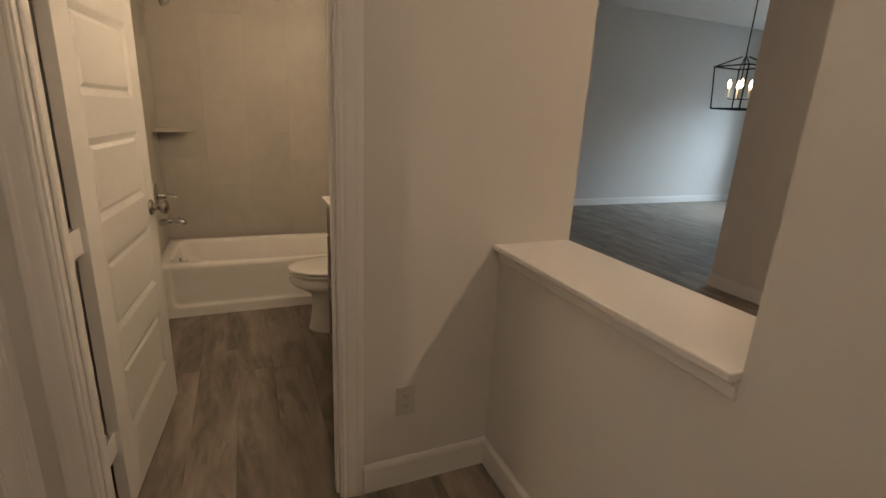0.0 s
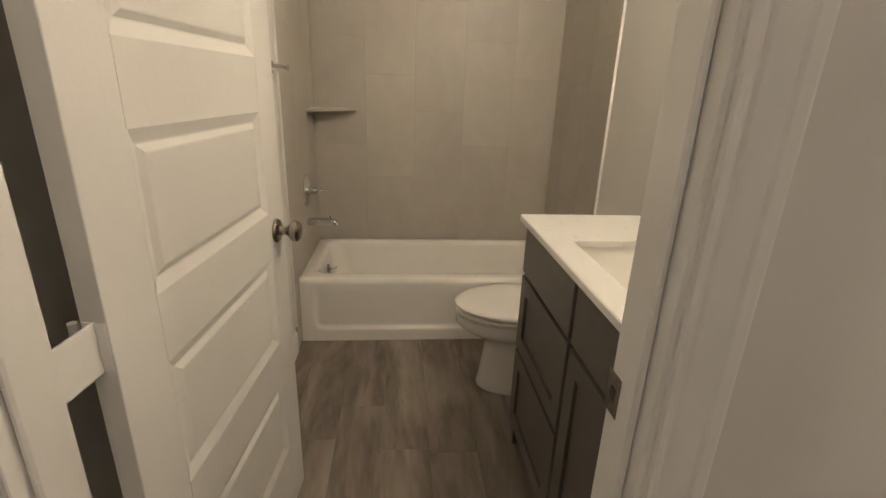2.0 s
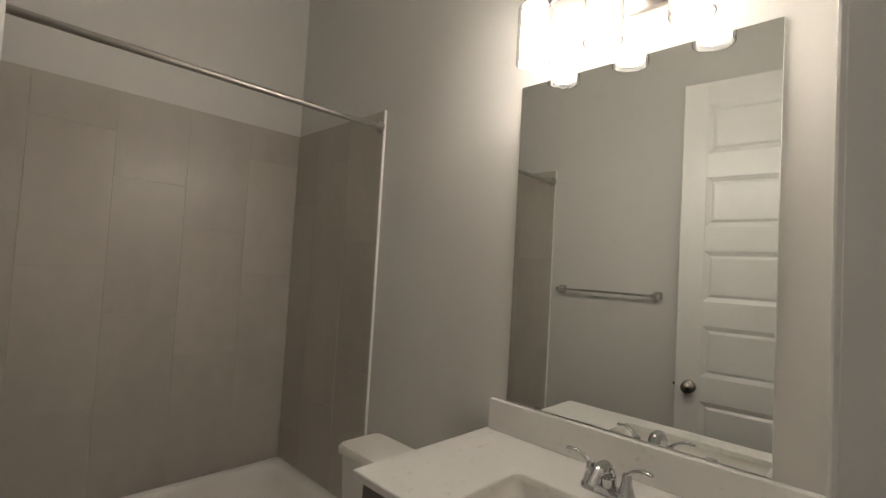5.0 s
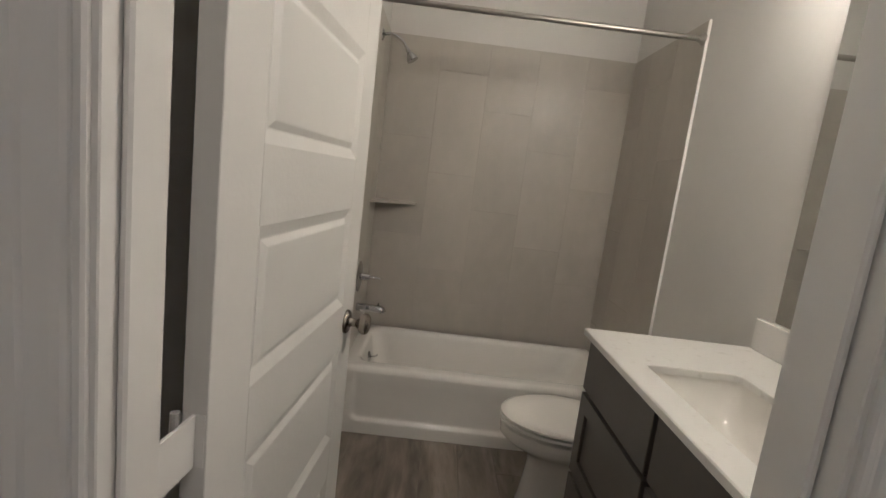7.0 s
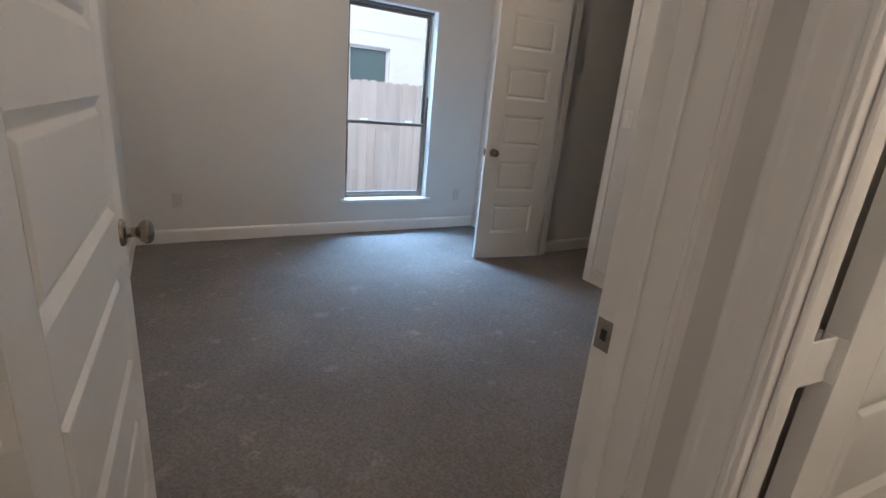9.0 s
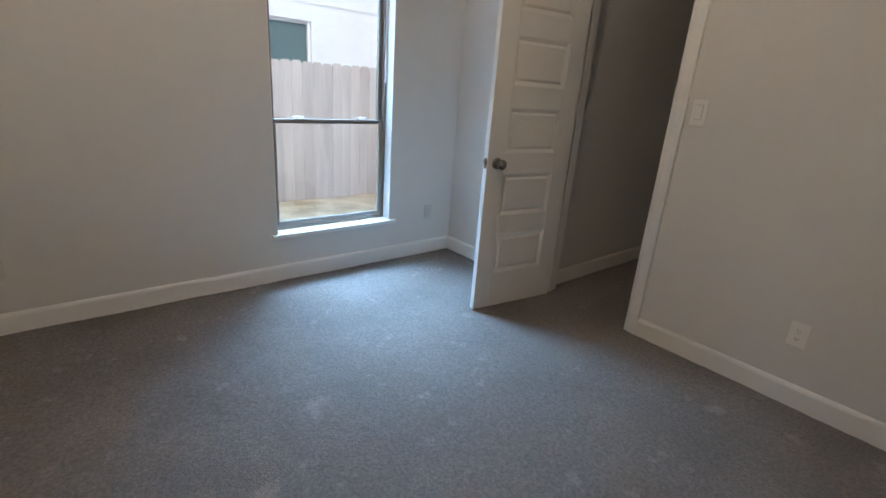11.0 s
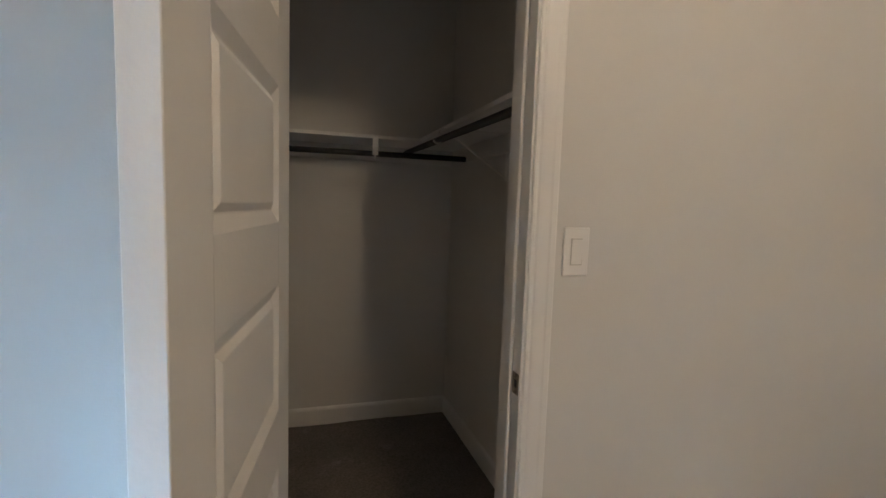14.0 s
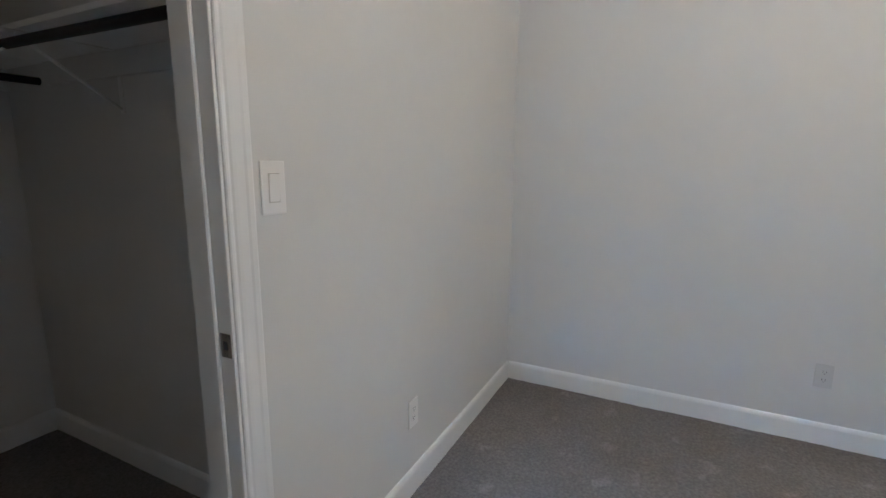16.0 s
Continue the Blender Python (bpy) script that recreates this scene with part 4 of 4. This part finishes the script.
def shelf_bracket(place, rod_z, label):
    """A white shelf and rod bracket. Local x runs from the wall towards the room."""
    b = thing("shelf_bracket", label, "bracket", group="closet brackets", place=place)
    part("wall_leg", boxed(0.0005, 0.004, -0.012, 0.012, SH - 0.22, SH - 0.001, bevel=0.001), TRIM, b)
    part("shelf_leg", boxed(0.0045, 0.335, -0.012, 0.012, SH - 0.0045, SH - 0.001, bevel=0.001), TRIM, b)
    part("brace", tube(bmesh.new(), [(0.006, 0, SH - 0.205), (0.15, 0, SH - 0.11), (0.30, 0, SH - 0.012)], 0.006, 8), TRIM, b)
    ring = [(0.345 + 0.021 * math.cos(a), 0, rod_z + 0.021 * math.sin(a)) for a in [math.pi * (0.55 + 1.35 * k / 10) for k in range(11)]]
    part("rod_hook", tube(bmesh.new(), [(0.335, 0, SH - 0.006)] + ring, 0.005, 8), TRIM, b)
    return b


shelf_bracket(pose(X_CL_E, 4.15, 0, 0, 0, 180), 1.676, "white metal shelf bracket holding the side rod")
hook = thing("rod_hanger", "white hook hanging the closet rod from the shelf", "bracket", group="closet brackets")
part("plate", boxed(-2.630, -2.600, 4.588, 4.592, 1.630, SH - 0.001, bevel=0.001), TRIM, hook)
part("cup", tube(bmesh.new(), [(-2.615, 4.612 + 0.020 * math.cos(a), 1.638 + 0.020 * math.sin(a)) for a in [math.pi * (0.75 + 1.4 * k / 10) for k in range(11)]], 0.005, 8), TRIM, hook)
part("flange", lathe(bmesh.new(), [(0.0001, 0.012), (0.019, 0.012), (0.028, 0.004), (0.028, 0)], Matrix.Translation((X_CL_W + 0.019, 4.612, 1.638)) @ pose(0, 0, 0, 0, 90, 0), 18),
     TRIM, hook)

# ---- outlets, switch, door stop ----


def outlet(place, label, mat=None):
    """A duplex outlet on a wall. Local y points out of the wall, x across it; its centre is the origin."""
    mat = mat or PLASTIC
    o = thing("wall_outlet", label, "outlet", group="wall outlets", place=place)
    part("plate", boxed(-0.036, 0.036, 0.0005, 0.006, -0.058, 0.058, bevel=0.0025, seg=2), mat, o)
    for z in (-0.0195, 0.0195):
        bm = bmesh.new()
        loft(bm, [[bm.verts.new((x, y, z + k)) for x, k in ((-0.017, -0.009), (-0.010, -0.014), (0.010, -0.014), (0.017, -0.009), (0.017, 0.009), (0.010, 0.014), (-0.010, 0.014), (-0.017, 0.009))]
                  for y in (0.0055, 0.0075)])
        s = part("socket", bm, mat, o)
        bm = boxed(-0.0075, -0.0055, 0.0074, 0.0079, z - 0.002, z + 0.006)
        box(bm, 0.0055, 0.0075, 0.0074, 0.0079, z - 0.002, z + 0.006)
        box(bm, -0.002, 0.002, 0.0074, 0.0079, z - 0.010, z - 0.006)
        part("slots", bm, SLOT, s)
    part("screw", lathe(bmesh.new(), [(0.0001, 0.0015), (0.003, 0.0012), (0.0035, 0)], Matrix.Translation((0, 0.006, 0)) @ pose(0, 0, 0, -90, 0, 0), 10), mat, o)
    return o


outlet(pose(0.706, Y_HALL_N, 0.350, 0, 0, 180), "paint-toned duplex outlet on the hall wall", PLATE)
outlet(pose(-1.647, Y_BED_N, 0.350, 0, 0, 180), "white duplex outlet beside the closet doorway")
outlet(pose(X_BED_W, 2.93, 0.350, 0, 0, -90), "pale grey duplex outlet beside the window", PLATE)
outlet(pose(X_BED_W, 0.36, 0.350, 0, 0, -90), "pale grey duplex outlet near the room corner", PLATE)
outlet(pose(X_BED_E, 1.60, 0.350, 0, 0, 90), "pale grey duplex outlet on a plain wall", PLATE)
switch = thing("light_switch", "white rocker light switch beside the closet doorway", "light switch", place=pose(-2.307, Y_BED_N, 1.268, 0, 0, 180))
part("plate", boxed(-0.038, 0.038, 0.0005, 0.0065, -0.064, 0.064, bevel=0.003, seg=2), PLASTIC, switch)
part("rocker_frame", boxed(-0.0185, 0.0185, 0.006, 0.0078, -0.036, 0.036, bevel=0.001), PLASTIC, switch)
# taupe strip stands in for the shadow line round the rocker
part("rocker_gap_shade", boxed(-0.0170, 0.0170, 0.0076, 0.0081, -0.0348, 0.0348), TILE_GROUT, switch, "thin taupe strip coloured as shade round the rocker")
bm = sweep(bmesh.new(), [(-0.033, 0.0075), (-0.033, 0.0090), (0.0, 0.0100), (0.033, 0.0120), (0.033, 0.0075)], (-0.0155, 0, 0), (0.0155, 0, 0), (0, 0, 1), (0, 1, 0))
part("rocker", bm, PLASTIC, switch)
stop = thing("spring_door_stop", "spring door stop screwed into the baseboard", "door stop")
bm = bmesh.new()
helix = [(-3.586 + 0.0055 * math.cos(a), Y_BED_N - 0.016 - 0.058 * a / (2 * math.pi * 14), 0.085 + 0.0055 * math.sin(a)) for a in [2 * math.pi * k / 8 for k in range(14 * 8 + 1)]]
tube(bm, helix, 0.0016, 5)
part("spring", bm, BRUSHED, stop)
part("tip", lathe(bmesh.new(), [(0.0001, 0), (0.0075, 0), (0.0075, 0.012), (0.005, 0.016), (0.0001, 0.016)], Matrix.Translation((-3.586, Y_BED_N - 0.072, 0.085)) @ pose(0, 0, 0, 90, 0, 0), 12), RUBBER, stop)
part("foot", lathe(bmesh.new(), [(0.0001, 0.006), (0.006, 0.006), (0.010, 0.0)], Matrix.Translation((-3.586, Y_BED_N - 0.014, 0.085)) @ pose(0, 0, 0, 90, 0, 0), 12), BRUSHED, stop)

# ---- lamps of the other rooms ----
def ceiling_light(x, y, z, mat, label):
    """A flush light: canopy, short neck, pan and a lit bowl."""
    dome = thing("ceiling_light", label, "ceiling lamp", group="flush ceiling lights", place=pose(x, y, z))
    part("canopy", lathe(bmesh.new(), [(0.0001, 0), (0.155, 0), (0.160, -0.012), (0.160, -0.028), (0.150, -0.034), (0.0001, -0.034)], n=32), BRUSHED, dome, smooth=True)
    part("bowl", lathe(bmesh.new(), [(0.148, -0.035), (0.138, -0.07), (0.10, -0.098), (0.05, -0.112), (0.0001, -0.115)], n=32), mat, dome, "lit frosted glass bowl", smooth=True)


ceiling_light(0.35, -0.85, H, HALLDOME, "warm lit flush ceiling light in the hall")
globe = thing("ceiling_light", "warm lit small globe light on the bedroom ceiling", "ceiling lamp", place=pose(-2.28, 1.25, H_BED))
part("canopy", lathe(bmesh.new(), [(0.0001, 0), (0.062, 0), (0.065, -0.010), (0.058, -0.022), (0.030, -0.030), (0.0001, -0.030)], n=32), BRUSHED, globe, smooth=True)
part("glass_globe", lathe(bmesh.new(), [(0.026, -0.031), (0.046, -0.048), (0.058, -0.075), (0.060, -0.098), (0.052, -0.125), (0.032, -0.146), (0.0001, -0.152)], n=32), GLOBE, globe,
     "lit frosted glass globe", smooth=True)


def downlight(x, y):
    d = thing("recessed_light", "lit recessed ceiling downlight with white trim", "ceiling lamp", group="recessed lights", place=pose(x, y, H))
    part("trim_ring", lathe(bmesh.new(), [(0.060, -0.001), (0.085, -0.001), (0.085, -0.006), (0.066, -0.010), (0.060, -0.004)], n=32), PLASTIC, d, smooth=True)
    part("lens", lathe(bmesh.new(), [(0.0001, -0.011), (0.0595, -0.011), (0.0595, -0.012), (0.0001, -0.0125)], n=28), LENS, d, "lit frosted lens")


downlight(2.36, 0.1)
downlight(2.36, -1.4)

lantern = thing("chandelier", "dark metal lantern chandelier with lit candle bulbs", "chandelier", place=pose(5.08, 3.24, 1.54))
r, z1 = 0.19, 0.42
for sx, sy in ((1, 1), (1, -1), (-1, 1), (-1, -1)):
    part("corner_post", tube(bmesh.new(), [(sx * r * 0.86, sy * r * 0.86, 0), (sx * r, sy * r, z1)], 0.007, 6), BLACKROD, lantern)
    part("roof_bar", tube(bmesh.new(), [(sx * r, sy * r, z1), (sx * 0.02, sy * 0.02, z1 + 0.10)], 0.007, 6), BLACKROD, lantern)
    c = part("candle_sleeve", lathe(bmesh.new(), [(0.0001, 0), (0.013, 0), (0.013, 0.10), (0.0001, 0.10)], Matrix.Translation((sx * 0.07, sy * 0.07, 0.11)), 12), TRIM, lantern)
    part("bulb", lathe(bmesh.new(), [(0.0001, 0), (0.010, 0.004), (0.017, 0.03), (0.012, 0.06), (0.0001, 0.085)], Matrix.Translation((sx * 0.07, sy * 0.07, 0.211)), 12), BULB, c, "lit bulb", smooth=True)
    part("candle_arm", tube(bmesh.new(), [(0, 0, 0.10), (sx * 0.05, sy * 0.05, 0.10), (sx * 0.07, sy * 0.07, 0.11)], 0.005, 6), BLACKROD, lantern)
for z, q in ((0, r * 0.86), (z1, r)):
    bm = bmesh.new()
    for a, b in (((-q, -q), (q, -q)), ((q, -q), (q, q)), ((q, q), (-q, q)), ((-q, q), (-q, -q))):
        tube(bm, [(*a, z), (*b, z)], 0.008, 6)
    part("rim", bm, BLACKROD, lantern)
part("stem", tube(bmesh.new(), [(0, 0, 0.10), (0, 0, H - 1.56)], 0.006, 8), BLACKROD, lantern)
part("ceiling_plate", lathe(bmesh.new(), [(0.0001, 0), (0.065, 0), (0.06, -0.02), (0.0001, -0.025)], Matrix.Translation((0, 0, H - 1.54)), 20), BLACKROD, lantern)

lw = thing("window_2", "living room window with a pale frame", "window", kind="structure")
part("window_frame", frame_ring(bmesh.new(), LX + 0.03, LX + 0.10, 3.2, 4.8, 0.25, 2.2, 0.05), TRIM, lw)
p = part("pane", boxed(LX + 0.06, LX + 0.064, 3.25, 4.75, 0.30, 2.15), CLEAR, lw)
p.visible_shadow = False

# ---- outdoors, through the bedroom window ----
GZ = -0.33
bm = bmesh.new()
bmesh.ops.create_grid(bm, x_segments=8, y_segments=8, size=400)
for v in bm.verts:
    v.co.z = GZ
structure("ground", bm, SOIL, "dry straw-coloured dormant lawn", "ground")
rng = random.Random(11)
bm = bmesh.new()
for k in range(9000):
    x, y = rng.uniform(-7.42, -4.35), rng.uniform(0.0, 7.0)
    a, h, w = rng.uniform(0, 6.283), rng.uniform(0.006, 0.020), rng.uniform(0.003, 0.007)
    lean = rng.uniform(0.01, 0.05)
    c, s = math.cos(a), math.sin(a)
    v = [bm.verts.new(p) for p in ((x - w * s, y + w * c, GZ), (x + w * s, y - w * c, GZ), (x + lean * c, y + lean * s, GZ + h))]
    bm.faces.new(v)
tagged(part("grass", bm, BLADE), "dry straw-coloured grass blades", "grass", kind="stuff")

fence = thing("fence", "weathered wooden privacy fence with dog-eared pickets", "fence", place=pose(-7.45, 0, GZ))
PW = 0.1412
bm = bmesh.new()
outline = [(-PW / 2, 0.0), (PW / 2, 0.0), (PW / 2, 1.80), (PW / 2 - 0.03, 1.83), (-PW / 2 + 0.03, 1.83), (-PW / 2, 1.80)]
loft(bm, [[bm.verts.new((x, y, z)) for y, z in outline] for x in (-0.008, 0.008)])
bmesh.ops.recalc_face_normals(bm, faces=bm.faces)
picket = bpy.data.meshes.new("picket")
bm.to_mesh(picket)
bm.free()
picket.materials.append(FENCE)
rng = random.Random(5)
for k in range(88):
    p = new("picket", picket)
    p.parent = fence
    p.location = (rng.uniform(-0.003, 0.003), -2.6 + k * 0.1425, rng.uniform(-0.008, 0.008))
    p.rotation_euler = (0, 0, radians(rng.uniform(-1.2, 1.2)))
for z in (0.3, 0.95, 1.6):
    part("rail", boxed(-0.05, -0.012, -2.7, 10.0, z - 0.044, z + 0.044), FENCE, fence)

house = thing("neighbour_house", "white brick neighbouring house with a dark window", "house", place=pose(-9.45, 0, GZ))
bm = bmesh.new()
for y0, y1, z0, z1 in ((-8, 2.75, 0, 6.0), (4.35, 14, 0, 6.0), (2.75, 4.35, 0, 1.2), (2.75, 4.35, 2.53, 6.0)):
    box(bm, -0.25, 0, y0, y1, z0, z1)
part("wall", bm, SIDING, house)
bm = bmesh.new()
rng = random.Random(8)
for row in range(35):
    z = 0.05 + row * 0.0765
    y = -1.0 + (0.105 if row % 2 else 0)
    while y < 10:
        if not (2.6 < y < 4.40 and 1.1 < z < 2.55):
            d = rng.uniform(0.003, 0.007)
            vs = [bm.verts.new((d, yy, zz)) for yy, zz in ((y, z), (y + 0.2, z), (y + 0.2, z + 0.067), (y, z + 0.067))]
            bm.faces.new(vs)
            ws = [bm.verts.new((0.001, yy, zz)) for yy, zz in ((y, z), (y + 0.2, z), (y + 0.2, z + 0.067), (y, z + 0.067))]
            for i in range(4):
                bm.faces.new((vs[i], vs[(i + 1) % 4], ws[(i + 1) % 4], ws[i]))
        y += 0.21
tagged(part("brick_courses", bm, SIDING, house), kind="stuff")
w = part("window", frame_ring(bmesh.new(), -0.12, -0.05, 2.75, 4.35, 1.2, 2.53, 0.05), TRIM, house, "white framed window")
part("pane", boxed(-0.10, -0.095, 2.80, 4.30, 1.25, 2.48), FARGLASS, w)
part("mullion", boxed(-0.094, -0.06, 3.50, 3.54, 1.25, 2.48), TRIM, w)
for k in range(19):
    z = 2.80 + k * 0.165
    part("lap_board", sweep(bmesh.new(), [(0.0, 0.0), (0.014, 0.0), (0.008, 0.164), (0.0, 0.164)], (0, -8, z), (0, 14, z), (1, 0, 0), (0, 0, 1)), SIDING, house)
bm = bmesh.new()
sweep(bm, [(0.35, 6.0), (0.35, 6.12), (-4.0, 8.0), (-8.0, 6.12), (-8.0, 6.0)], (0, -8.5, 0), (0, 14.5, 0), (1, 0, 0), (0, 0, 1))
part("roof", bm, ROOF, house)

# ---- tub surround tiles, each its own piece ----
TILE_W, TILE_H, JOINT, TILE_TOP = 0.29, 0.595, 0.0013, 2.119


def tile_piece(parent, a0, a1, z0, z1, put):
    a0, a1, z0, z1 = a0 + JOINT / 2, a1 - JOINT / 2, z0 + JOINT / 2, z1 - JOINT / 2
    if a1 - a0 < 0.01 or z1 - z0 < 0.01:
        return
    bm = bmesh.new()
    b = 0.0012
    rings = []
    for inset, d in ((0, 0.0), (0, 0.0065), (b, 0.008)):
        rings.append([bm.verts.new(put(a, z, d)) for a, z in ((a0 + inset, z0 + inset), (a1 - inset, z0 + inset), (a1 - inset, z1 - inset), (a0 + inset, z1 - inset))])
    loft(bm, rings)
    part("tile", bm, TILE, parent)


def tiled(parent, columns, put, bottom):
    for a0, a1, joint in columns:
        z = joint - TILE_H * 4
        while z < TILE_TOP:
            lo, hi = max(z, bottom), min(z + TILE_H, TILE_TOP)
            if hi - lo > 0.012:
                tile_piece(parent, a0, a1, lo, hi, put)
            z += TILE_H


back_wall = structure("tile_wall_back", boxed(X_BATH_W - 0.012, X_BATH_E, Y_BATH_N + 0.0018, Y_BATH_N + 0.0115, 0.2, TILE_TOP), TILE_GROUT, "taupe large-format tile on the back of the tub alcove", "tiled wall")
cols, a, j = [], X_BATH_E - 0.01, 1.345
for k in range(5):
    w = 0.273 if k == 0 else TILE_W
    cols.append((max(a - w, X_BATH_W), a, j))
    a, j = a - w, j + 0.199
tiled(back_wall, cols, lambda u, z, d: (u, Y_BATH_N + 0.008 - d, z), RIM - 0.03)
TRIM_Y = 2.737
for name, x, s in (("tile_wall_west", X_BATH_W - 0.0115, 1), ("tile_wall_east", X_BATH_E - 0.0005, -1)):
    wall = structure(name, boxed(x, x + s * 0.0087, TRIM_Y, Y_BATH_N + 0.006, 0.0, TILE_TOP), TILE_GROUT, "taupe large-format tile at the end of the tub alcove", "tiled wall")
    cols = [(3.287, Y_BATH_N, 1.13), (2.997, 3.287, 1.33), (TRIM_Y, 2.997, 1.53)]
    tiled(wall, cols, lambda u, z, d, x=x, s=s: (x + s * (0.0025 + d), u, z), 0.004)
    part("edge_trim", boxed(x + s * 0.0002, x + s * 0.012, TRIM_Y - 0.0065, TRIM_Y - 0.0005, 0.13, TILE_TOP + 0.001, bevel=0.001), TRIM, wall, "white tile edge trim")

# ---- plank floor of hall and bathroom, each plank its own piece ----
PLW, PLL = 0.178, 1.22


def plank(parent, x0, x1, y0, y1):
    g = 0.0003
    bm = bmesh.new()
    rings = []
    for inset, z in ((0, -0.0038), (0, -0.0007), (0.0008, 0.0)):
        rings.append([bm.verts.new((x - (x0 + x1) / 2, y - (y0 + y1) / 2, z)) for x, y in ((x0 + g + inset, y0 + g + inset), (x1 - g - inset, y0 + g + inset), (x1 - g - inset, y1 - g - inset), (x0 + g + inset, y1 - g - inset))])
    loft(bm, rings)
    p = part("plank", bm, PLANK, parent)
    p.location = ((x0 + x1) / 2, (y0 + y1) / 2, 0)


rng = random.Random(3)
x = X_BED_E + 0.06
while x < 1.31:
    y = Y_HALL_S - rng.uniform(0.0, 1.1)
    north = Y_HALL_N + 0.06 if x > X_BATH_E else 2.845
    while y < north:
        y0, y1 = max(y, Y_HALL_S), min(y + PLL, north)
        if y1 - y0 > 0.02:
            plank(floor, x, min(x + PLW, 1.31), y0, y1)
        y += PLL
    x += PLW
x = 1.31
while x < LX:
    y = LY_S - rng.uniform(0.0, 1.1)
    while y < LY_N:
        y0, y1 = max(y, LY_S), min(y + PLL, LY_N)
        if y1 - y0 > 0.02:
            plank(floor_living, x, min(x + PLW, LX), y0, y1)
        y += PLL
    x += PLW
